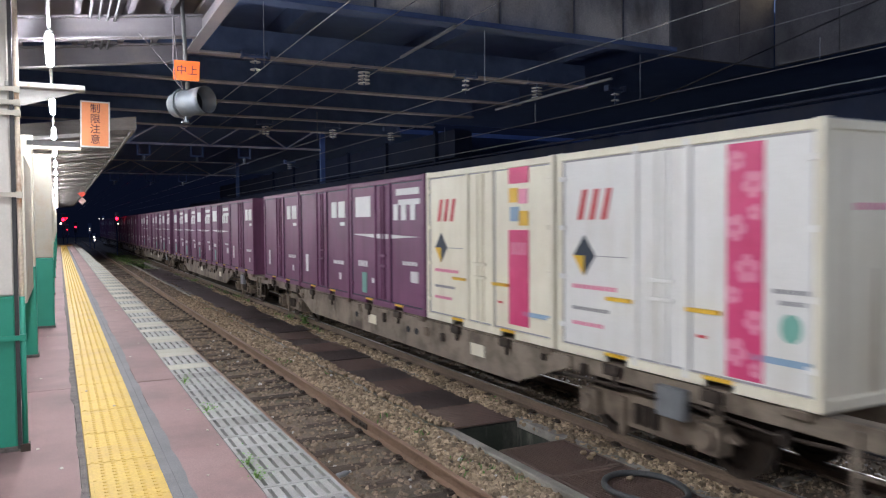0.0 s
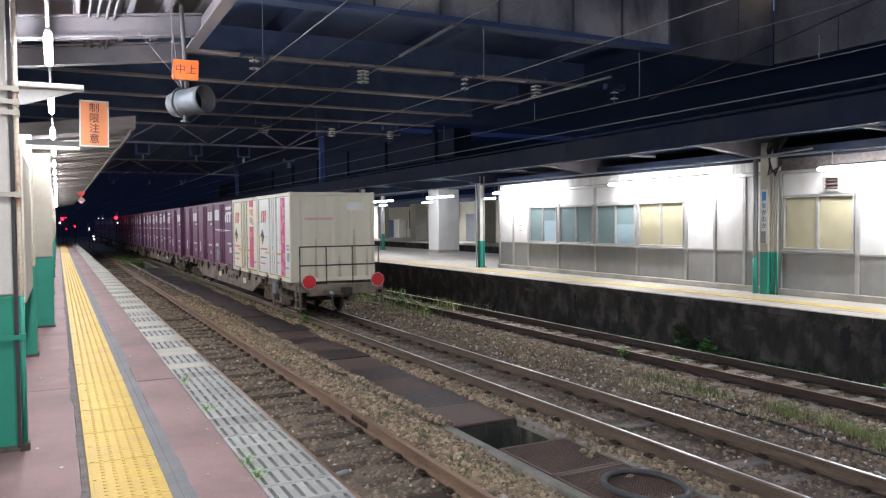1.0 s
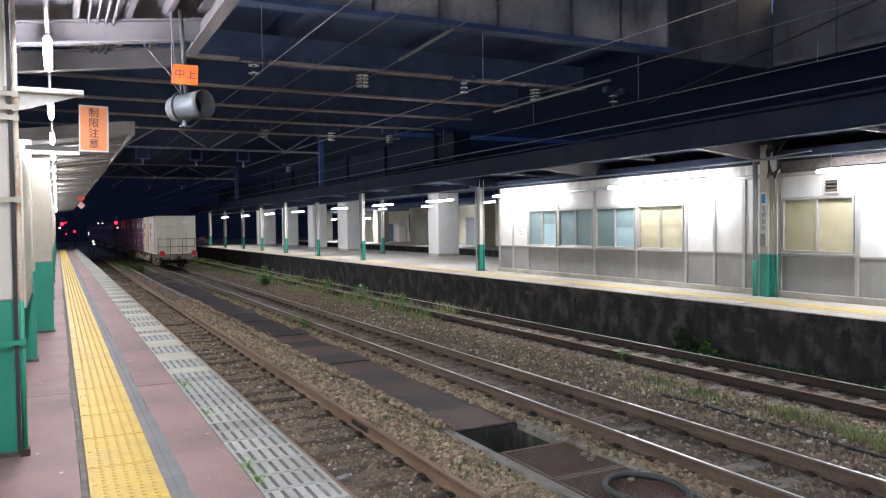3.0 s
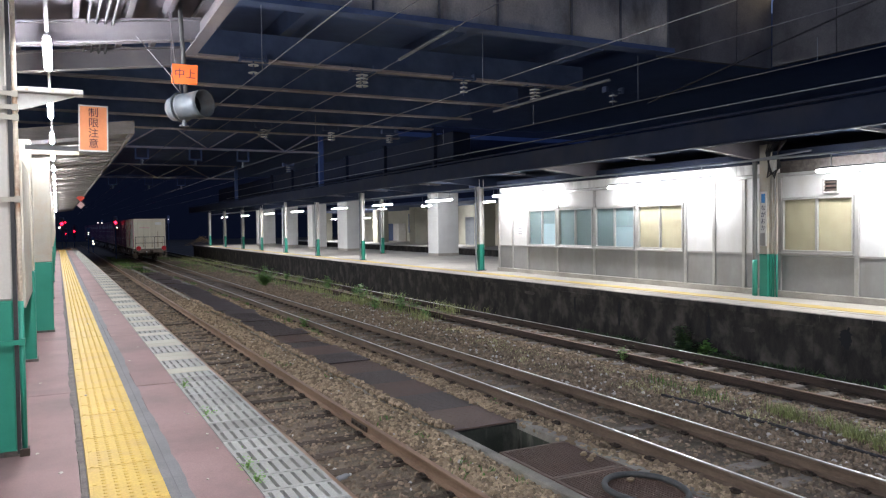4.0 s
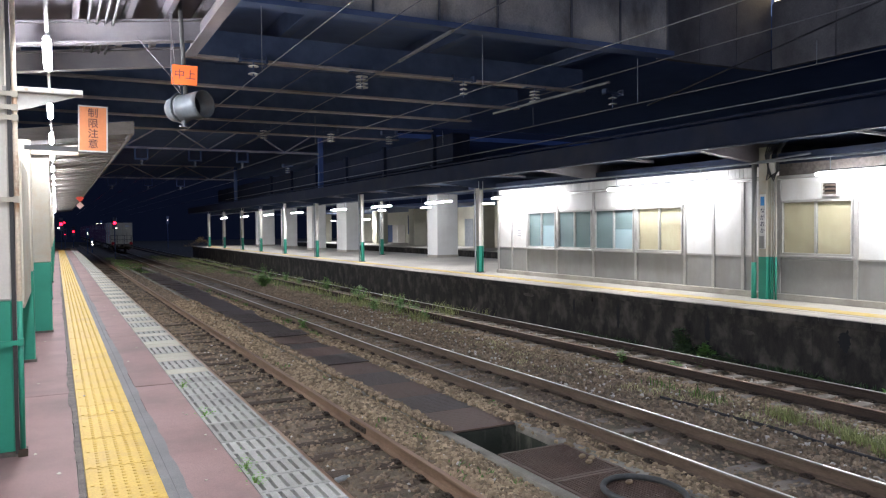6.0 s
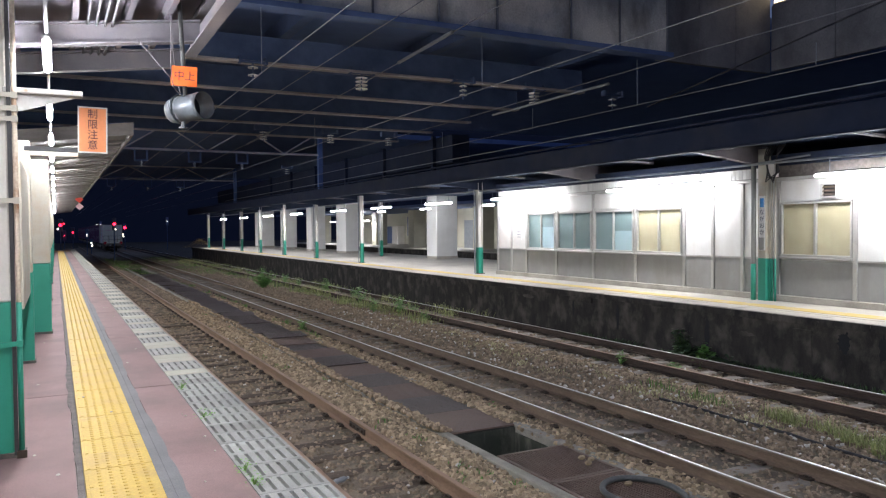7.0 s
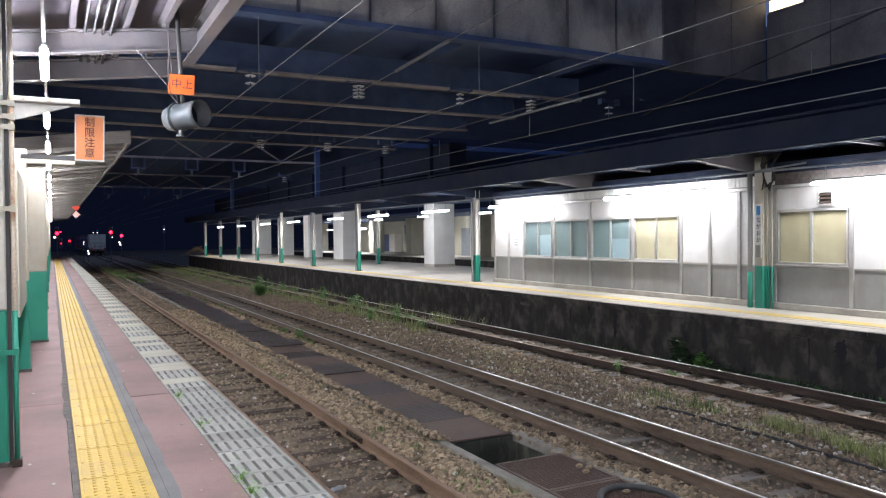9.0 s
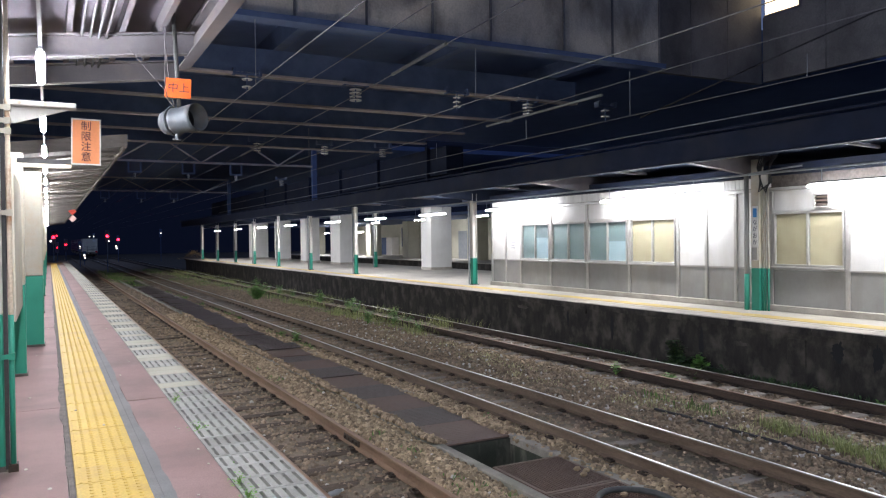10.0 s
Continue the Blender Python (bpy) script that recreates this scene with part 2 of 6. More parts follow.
M = {
    "pink": surface("pink_paving", (0.19, 0.118, 0.112), (0.26, 0.172, 0.163), 0.75, 1.3, 120, 0.3, stain=(0.13, 0.09, 0.085), stain_amount=0.55, stain_scale=1.4, vary=0.06),
    "grey_strip": surface("grey_asphalt_strip", (0.125, 0.127, 0.13), (0.18, 0.182, 0.185), 0.8, 3, 110, 0.5),
    "mortar": surface("cracked_mortar", (0.07, 0.06, 0.055), (0.16, 0.14, 0.125), 0.85, 9, 90, 0.7, depth=0.01),
    "yellow": surface("yellow_tactile_tile", (0.47, 0.315, 0.050), (0.54, 0.37, 0.072), 0.6, 2.2, 60, 0.15, stain=(0.34, 0.24, 0.09), stain_amount=0.4, stain_scale=3, vary=0.05),
    "slab": surface("grey_edge_slab", (0.26, 0.262, 0.25), (0.34, 0.34, 0.32), 0.75, 3, 100, 0.3, stain=(0.15, 0.155, 0.125), vary=0.15),
    "slab_light": surface("pale_edge_slab", (0.33, 0.315, 0.26), (0.40, 0.385, 0.32), 0.75, 3, 100, 0.3, stain=(0.32, 0.32, 0.24), vary=0.08),
    # near-black that stands in for shade inside slots, holes and recesses
    "slot": surface("dark_slot_shade", (0.02, 0.022, 0.025), rough=0.9),
    "concrete": surface("platform_concrete", (0.30, 0.29, 0.27), (0.40, 0.39, 0.36), 0.8, 1.5, 60, 0.4, stain=(0.14, 0.13, 0.12)),
    "kerb": surface("trough_concrete", (0.20, 0.185, 0.16), (0.32, 0.30, 0.26), 0.85, 3, 70, 0.5, stain=(0.10, 0.12, 0.07)),
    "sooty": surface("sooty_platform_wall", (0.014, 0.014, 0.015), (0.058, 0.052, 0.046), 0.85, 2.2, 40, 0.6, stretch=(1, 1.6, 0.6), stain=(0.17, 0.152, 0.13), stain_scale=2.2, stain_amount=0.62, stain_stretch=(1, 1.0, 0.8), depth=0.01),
    "far_paving": surface("far_platform_paving", (0.36, 0.335, 0.285), (0.47, 0.44, 0.38), 0.75, 1.2, 80, 0.2, stain=(0.30, 0.28, 0.25)),
    "coping": surface("pale_coping", (0.37, 0.345, 0.295), (0.48, 0.45, 0.39), 0.8, 2, 80, 0.3, stain=(0.20, 0.18, 0.16)),
    "soil": surface("oily_track_soil", (0.115, 0.088, 0.066), (0.25, 0.194, 0.142), 0.9, 2.2, 38, 1.0, stain=(0.07, 0.072, 0.04), stain_scale=1.7, stain_amount=0.7, depth=0.03),
    "ground": surface("dark_ground", (0.04, 0.034, 0.028), (0.08, 0.066, 0.05), 0.95, 0.5, 12, 0.8, depth=0.05),
    "stone_tan": surface("tan_ballast", (0.245, 0.182, 0.118), (0.385, 0.30, 0.20), 0.85, 5, 60, 0.4, island=True, vary=0.5),
    "stone_dark": surface("brown_ballast", (0.165, 0.124, 0.086), (0.315, 0.243, 0.172), 0.85, 5, 60, 0.4, island=True, vary=0.42),
    "stone_pale": surface("pale_stone", (0.45, 0.42, 0.38), (0.60, 0.57, 0.52), 0.8, 8, 60, 0.3),
    "rail_rust": surface("rusty_rail", (0.105, 0.074, 0.053), (0.18, 0.13, 0.094), 0.75, 4, 60, 0.4, stretch=(1, 0.3, 1)),
    "rail_orange": surface("orange_rusted_rail", (0.15, 0.092, 0.058), (0.235, 0.15, 0.098), 0.75, 4, 60, 0.4, stretch=(1, 0.3, 1)),
    "rail_dark": surface("dark_rail_web", (0.046, 0.032, 0.025), (0.08, 0.056, 0.043), 0.75, 4, 60, 0.4, stretch=(1, 0.3, 1)),
    "rail_shine": surface("worn_rail_head", (0.20, 0.17, 0.145), (0.28, 0.245, 0.21), 0.5, 2, 90, 0.0, metal=0.8, stretch=(1, 0.1, 1)),
    "rail_line": surface("wheel_polished_line", (0.82, 0.82, 0.81), (0.88, 0.88, 0.87), 0.37, 0.5, 20, 0.0, metal=1.0, stretch=(1, 0.1, 1)),
    "rail_band": surface("polished_running_band", (0.62, 0.60, 0.575), (0.72, 0.70, 0.675), 0.30, 0.5, 20, 0.0, metal=1.0, stretch=(1, 0.1, 1)),
    "rail_dull": surface("rusty_rail_head", (0.24, 0.15, 0.095), (0.34, 0.22, 0.15), 0.45, 6, 90, 0.1, metal=0.4, stretch=(1, 0.1, 1)),
    "tie_wood": surface("old_timber_sleeper", (0.05, 0.038, 0.028), (0.11, 0.08, 0.058), 0.9, 5, 50, 0.8, stretch=(0.3, 3, 3), vary=0.25, depth=0.01),
    "tie_concrete": surface("concrete_sleeper", (0.19, 0.165, 0.135), (0.31, 0.275, 0.23), 0.85, 4, 60, 0.4, stain=(0.10, 0.075, 0.05), stain_scale=3, vary=0.15),
    "iron": surface("dark_iron", (0.035, 0.027, 0.022), (0.075, 0.055, 0.042), 0.7, 6, 60, 0.4, metal=0.3),
    "plate_brown": surface("brown_cover_plate", (0.105, 0.068, 0.056), (0.15, 0.10, 0.082), 0.6, 1.8, 50, 0.3, stain=(0.14, 0.11, 0.09), stain_amount=0.4, vary=0.1),
    "plate_dark": surface("dark_cover_plate", (0.046, 0.034, 0.031), (0.075, 0.056, 0.05), 0.5, 1.8, 50, 0.3, vary=0.1),
    "water": surface("black_water", (0.004, 0.007, 0.007), rough=0.3, bump=0.05, spec=0.6),
    "rubber": surface("dark_rubber_hose", (0.05, 0.055, 0.055), (0.09, 0.095, 0.095), 0.6, 8, 40),
    "white_paint": surface("chalky_white_paint", (0.52, 0.50, 0.46), (0.62, 0.60, 0.555), 0.55, 2, 60, 0.1, stain=(0.42, 0.36, 0.28), stain_amount=0.35, stain_stretch=(2, 2, 0.4)),
    "cream_paint": surface("cream_steel_paint", (0.38, 0.36, 0.295), (0.47, 0.448, 0.375), 0.5, 3, 60, 0.1, stain=(0.30, 0.18, 0.07), stain_amount=0.45, stain_scale=3),
    "green_paint": surface("green_steel_paint", (0.022, 0.235, 0.16), (0.035, 0.30, 0.21), 0.45, 2, 60, 0.1, stain=(0.03, 0.20, 0.14), stain_amount=0.5, stain_scale=2),
    "rust_pipe": surface("rust_stained_white_pipe", (0.62, 0.54, 0.42), (0.70, 0.62, 0.50), 0.6, 3, 60, 0.2, stain=(0.28, 0.12, 0.04), stain_amount=0.95, stain_scale=5),
    "cable": surface("black_cable", (0.025, 0.025, 0.027), (0.045, 0.045, 0.047), 0.6, 4, 60),
    "roof_mauve": surface("mauve_grey_roof_boards", (0.085, 0.075, 0.092), (0.118, 0.105, 0.125), 0.7, 2, 50, 0.1, stain=(0.12, 0.10, 0.10)),
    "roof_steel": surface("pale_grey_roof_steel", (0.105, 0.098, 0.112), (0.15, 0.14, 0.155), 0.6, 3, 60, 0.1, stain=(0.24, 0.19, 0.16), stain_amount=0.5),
    "plank": surface("weathered_ceiling_planks", (0.072, 0.063, 0.056), (0.11, 0.098, 0.087), 0.75, 2, 40, 0.3, stretch=(0.4, 4, 4), island=True, vary=0.1),
    "trunking": surface("grey_trunking", (0.07, 0.072, 0.075), (0.10, 0.102, 0.105), 0.6, 3, 60, 0.05),
    "orange": surface("orange_sign_face", (0.62, 0.095, 0.008), (0.68, 0.115, 0.012), 0.5, 3, 60, 0.05),
    "orange_pale": surface("faded_orange_sign_face", (0.80, 0.27, 0.10), (0.86, 0.32, 0.13), 0.5, 3, 60, 0.05),
    "ink": surface("dark_sign_ink", (0.05, 0.012, 0.03), rough=0.6),
    "navy_ink": surface("dark_blue_ink", (0.03, 0.035, 0.07), rough=0.6),
    "galv": surface("galvanised_steel", (0.24, 0.26, 0.275), (0.34, 0.36, 0.375), 0.5, 5, 60, 0.1, metal=0.6),
    "wall_white": surface("white_wall_panel", (0.57, 0.57, 0.545), (0.67, 0.67, 0.64), 0.5, 1.5, 50, 0.08, stain=(0.50, 0.46, 0.40), stain_amount=0.35, stain_stretch=(1, 2.5, 0.5), vary=0.04),
    "wall_grey": surface("grey_dado_panel", (0.235, 0.232, 0.222), (0.30, 0.298, 0.285), 0.45, 1.3, 50, 0.1, stain=(0.20, 0.19, 0.17), stain_amount=0.55, stain_stretch=(1, 2, 0.6), vary=0.05),
    "aluminium": surface("dull_aluminium", (0.37, 0.36, 0.335), (0.46, 0.45, 0.42), 0.4, 4, 60, 0.05, metal=0.5),
    "blind_teal": surface("drawn_teal_blind", (0.125, 0.175, 0.178), (0.17, 0.225, 0.225), 0.7, 2, 50, 0.1),
    "blind_blue": surface("pale_blue_blind", (0.25, 0.34, 0.37), (0.30, 0.39, 0.42), 0.7, 2, 50, 0.1),
    "blind_beige": surface("drawn_beige_blind", (0.30, 0.255, 0.16), (0.40, 0.345, 0.225), 0.7, 2, 50, 0.1),
    "yellow_pale": surface("pale_yellow_line", (0.48, 0.345, 0.075), (0.56, 0.42, 0.12), 0.7, 2.2, 60, 0.15, stain=(0.45, 0.41, 0.33), stain_amount=0.6, stain_scale=2.5, vary=0.06),
    "window_glow": glow("lit_warm_window", (1.0, 0.78, 0.48), 1.6),
    "tile_white": surface("small_white_wall_tiles", (0.52, 0.51, 0.48), (0.62, 0.61, 0.58), 0.4, 3, 60, 0.1, vary=0.1),
    # blue tint raised to carry the navy night haze overhead
    "dark_steel": surface("dark_painted_steel", (0.055, 0.085, 0.175), (0.09, 0.13, 0.24), 0.7, 2, 50, 0.1),
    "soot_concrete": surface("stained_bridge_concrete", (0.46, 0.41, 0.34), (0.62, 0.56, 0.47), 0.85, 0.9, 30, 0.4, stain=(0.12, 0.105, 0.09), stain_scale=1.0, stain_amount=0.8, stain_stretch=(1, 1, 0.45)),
    # deck colour holds the navy haze that no light reaches there
    "navy_deck": surface("navy_haze_deck", (0.055, 0.095, 0.215), (0.085, 0.135, 0.28), 0.8, 1.2, 40, 0.1),
    # darker tone for joint ribs, backing and the panels beyond X 12.38
    "concrete_dark": surface("dark_stained_concrete", (0.12, 0.118, 0.122), (0.20, 0.192, 0.19), 0.85, 0.9, 30, 0.4, stain=(0.05, 0.048, 0.05), stain_scale=0.7, stain_amount=0.7, stain_stretch=(1, 1, 0.6)),
    "horn_grey": surface("dull_grey_enamel", (0.06, 0.072, 0.084), (0.105, 0.12, 0.135), 0.55, 5, 60, 0.1, metal=0.2, stain=(0.10, 0.075, 0.06), stain_amount=0.4, stain_scale=6),
    "flange": surface("rusty_beige_flange", (0.35, 0.32, 0.325), (0.48, 0.45, 0.455), 0.7, 2, 50, 0.2, stain=(0.16, 0.09, 0.05)),
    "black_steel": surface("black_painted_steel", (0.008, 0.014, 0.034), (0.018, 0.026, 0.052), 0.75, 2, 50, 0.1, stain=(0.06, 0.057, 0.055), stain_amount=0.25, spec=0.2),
    "flaked": surface("flaked_wall_render", (0.05, 0.045, 0.041), (0.13, 0.117, 0.104), 0.85, 4, 40, 0.6, stain=(0.02, 0.018, 0.017), stain_scale=3, stain_amount=0.9, depth=0.01),
    # greenish near-black concrete with pale stains: the pit's shade is in the colour
    "pit_dark": surface("shade_dark_concrete", (0.022, 0.028, 0.022), (0.05, 0.055, 0.042), 0.6, 4, 60, 0.4, stain=(0.30, 0.29, 0.24), stain_amount=0.5, stain_stretch=(1, 2, 0.5), stain_scale=2.5),
    "night_backdrop": surface("dark_hazy_backdrop", (0.006, 0.008, 0.006), (0.014, 0.017, 0.012), 0.95, 0.05, 0.6, 0.0),
    "porcelain": surface("white_porcelain", (0.72, 0.72, 0.70), (0.80, 0.80, 0.78), 0.2, 4, 60, 0.0),
    "wire": surface("weathered_copper_wire", (0.20, 0.20, 0.205), (0.28, 0.28, 0.28), 0.45, 4, 60, 0.0, metal=0.6),
    "pillar": surface("white_tiled_pillar", (0.76, 0.76, 0.73), (0.82, 0.82, 0.79), 0.5, 1.2, 50, 0.08, stain=(0.50, 0.48, 0.44), stain_amount=0.3),
    "beige_wall": surface("beige_far_wall", (0.48, 0.46, 0.36), (0.58, 0.56, 0.45), 0.7, 1, 30, 0.1),
    "leaf": surface("weed_leaf", (0.08, 0.17, 0.035), (0.15, 0.25, 0.065), 0.6, 5, 30, 0.0, island=True),
    "leaf_bright": surface("bright_weed_leaf", (0.10, 0.24, 0.045), (0.17, 0.34, 0.08), 0.55, 5, 30, 0.0, island=True),
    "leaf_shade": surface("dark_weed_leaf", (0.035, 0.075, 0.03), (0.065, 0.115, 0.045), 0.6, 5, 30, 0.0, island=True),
    "leaf_dry": surface("dry_grass", (0.36, 0.34, 0.17), (0.50, 0.47, 0.27), 0.7, 5, 30, 0.0, island=True),
    "leaf_pale": surface("pale_grass_blade", (0.25, 0.285, 0.105), (0.39, 0.415, 0.19), 0.65, 5, 30, 0.0, island=True),
    "straw": surface("dry_straw_heap", (0.36, 0.26, 0.13), (0.48, 0.36, 0.19), 0.8, 5, 30, 0.0, island=True),
    "tube": glow("lit_tube", (0.93, 0.94, 1.0), 195.0),
    "tube_far": glow("lit_far_tube", (0.93, 0.94, 1.0), 47.0),
    "red_lit": glow("lit_red_lens", (1.0, 0.006, 0.03), 7.0),
    "white_lit": glow("lit_white_lens", (1.0, 0.9, 0.8), 3.0),
}


# ---- ground, ballast and tracks ----
TRACKS = {1: 3.079, 2: 6.831, 3: 10.793}
GAUGE = 1.067
PIT = (4.60, 5.64)


def bed_height(x, y):
    """Height of the track bed: shoulders of ballast between the tracks, hollows beside the rails."""
    z = -0.20
    if 3.70 < x < 4.62:
        z += 0.10 * math.sin(math.pi * (x - 3.70) / 0.92)
    if 7.6 < x < 9.9:
        z += 0.05 * math.sin(math.pi * (x - 7.6) / 2.3)
    if x > 11.6:
        z -= 0.10 * (x - 11.6)
    if abs(x - 3.08) < 1.15:
        z += 0.014
    if abs(x - 6.83) < 1.15:
        z += 0.014
    z += 0.035 * noise.noise((x * 1.7, y * 1.1, 0.0)) + 0.016 * noise.noise((x * 6.0, y * 6.0, 4.0))
    return z


def build_ground():
    part("ground", Shape().add([(-700, -500, -0.62), (700, -500, -0.62), (700, 900, -0.62), (-700, 900, -0.62)], [(0, 1, 2, 3)]), M["ground"])
    tagged(bpy.data.objects["ground"], "dark gravelly ground running out into the night", "ground", kind="structure")
    xs = [1.30 + 0.085 * i for i in range(132)]
    ys = [-6 + 0.5 * i for i in range(18)] + [3.0 + 0.11 * i for i in range(210)] + [26.1 + 0.45 * i for i in range(260)]
    verts = [(x, y, bed_height(x, y)) for y in ys for x in xs]
    n = len(xs)
    faces = []
    for j in range(len(ys) - 1):
        for i in range(n - 1):
            if PIT[0] - 0.02 < (xs[i] + xs[i + 1]) / 2 < PIT[1] + 0.02 and ys[j] < 60:
                continue
            k = j * n + i
            faces.append((k, k + 1, k + 1 + n, k + n))
    bed = part("ballast", Shape().add(verts, faces), M["soil"], smooth=True)
    tagged(bed, "oily brown track bed of packed ballast and soil", "ballast", kind="structure")


build_ground()


def rail_profile(cx, head):
    """Half-round rail outline (u, w): the foot and web, or the head alone."""
    if head:
        arc = [math.pi / 2 * k / 4 for k in range(5)]
        right = [(cx + 0.0250 + 0.006 * math.cos(a), -0.006 + 0.006 * math.sin(a)) for a in arc]
        left = [(cx - 0.0250 - 0.006 * math.sin(a), -0.006 + 0.006 * math.cos(a)) for a in arc]
        return [(cx - 0.031, -0.0065), (cx + 0.031, -0.0065)] + right + [(cx, 0.0008)] + left
    half = [(0.064, -0.153), (0.064, -0.142), (0.012, -0.122), (0.0085, -0.06), (0.012, -0.046), (0.035, -0.036), (0.035, -0.011), (0.034, -0.0075), (0.0315, -0.0067)]
    return [(cx + u, w) for u, w in half] + [(cx - u, w) for u, w in reversed(half)]


def build_track(k):
    cx = TRACKS[k]
    look_of = {1: ("rusty seldom-polished track on dark timber sleepers", "rail_orange", "rail_dull", "tie_wood"),
               2: ("well-used track with bright rail heads on weathered sleepers", "rail_rust", "rail_shine", "tie_concrete"),
               3: ("track with dark rails on pale concrete sleepers beside the platform wall", "rail_dark", "rail_shine", "tie_concrete")}[k]
    track = thing("railway_track", (cx, 0, 0), look_of[0], "railway track", kind="structure")
    for side in (-1, 1):
        rail = part("rail", Shape().prism(rail_profile(side * (GAUGE / 2 + 0.033), False), -8, 150), M[look_of[1]], track)
        part("rail_head", Shape().prism(rail_profile(side * (GAUGE / 2 + 0.033), True), -8, 150), M["rail_dull" if k == 3 and side < 0 else look_of[2]], rail, "worn running surface")
        if k == 2 or (k == 3 and side > 0):
            cx_band = side * (GAUGE / 2 + 0.033)      # the rounded, polished crown
            crown = [(cx_band + 0.0335 * math.cos(q), -0.012 + 0.014 * math.sin(q)) for q in [math.pi * (0.04 + 0.92 * j / 10) for j in range(11)]]
            part("running_band", Shape().prism(crown, -8, 150), M["rail_band"], rail, "bright polished crown")
            part("running_line", Shape().box(cx_band - 0.015, cx_band + 0.015, -8, 150, 0.001, 0.0034), M["rail_line"], rail, "bright wheel-polished line")
    wide = 0.11 if k != 3 else 0.10
    tie = Shape().box(-1.02, 1.02, -wide, wide, -0.32, -0.155).mesh("sleeper", 0.012)
    seat = Shape()
    for s in (-1, 1):
        seat.box(-0.015 + s * 0.085, 0.015 + s * 0.085, -0.045, 0.045, -0.16, -0.122)
        seat.tube((s * 0.115, 0, -0.16), (s * 0.115, 0, -0.112), 0.014, 6)
        seat.box(s * 0.10 - 0.035, s * 0.10 + 0.035, -0.075, 0.075, -0.16, -0.135)
    seat = seat.mesh("fastener")
    y, rnd = -7.0, random.Random(40 + k)
    while y < 62:
        dz = rnd.uniform(-0.034, -0.008) if k == 1 else rnd.uniform(-0.038, -0.018) if k == 2 else rnd.uniform(-0.012, 0.0)
        part("sleeper", tie, M[look_of[3]], track, at=pose(rnd.uniform(-0.02, 0.02), y, dz, 0, 0, rnd.uniform(-0.8, 0.8)))
        if 2 < y < 36:
            for s in (-1, 1):
                part("fastener", seat, M["iron"], track, at=(s * (GAUGE / 2 + 0.033), y, 0))
        y += 0.66 if k == 1 else 0.625
    if k == 1:
        joint = Shape()
        for s in (-1, 1):
            joint.box(GAUGE / 2 + 0.033 + s * 0.018 - 0.012, GAUGE / 2 + 0.033 + s * 0.018 + 0.012, 9.40, 9.96, -0.125, -0.045)
            for yy in (9.47, 9.60, 9.76, 9.89):
                joint.tube((GAUGE / 2 + 0.033 + s * 0.03, yy, -0.085), (GAUGE / 2 + 0.033 + s * 0.055, yy, -0.085), 0.02, 6)
        part("fishplate", joint, M["iron"], track, "bolted fishplate at a rail joint")


for k in TRACKS:
    build_track(k)


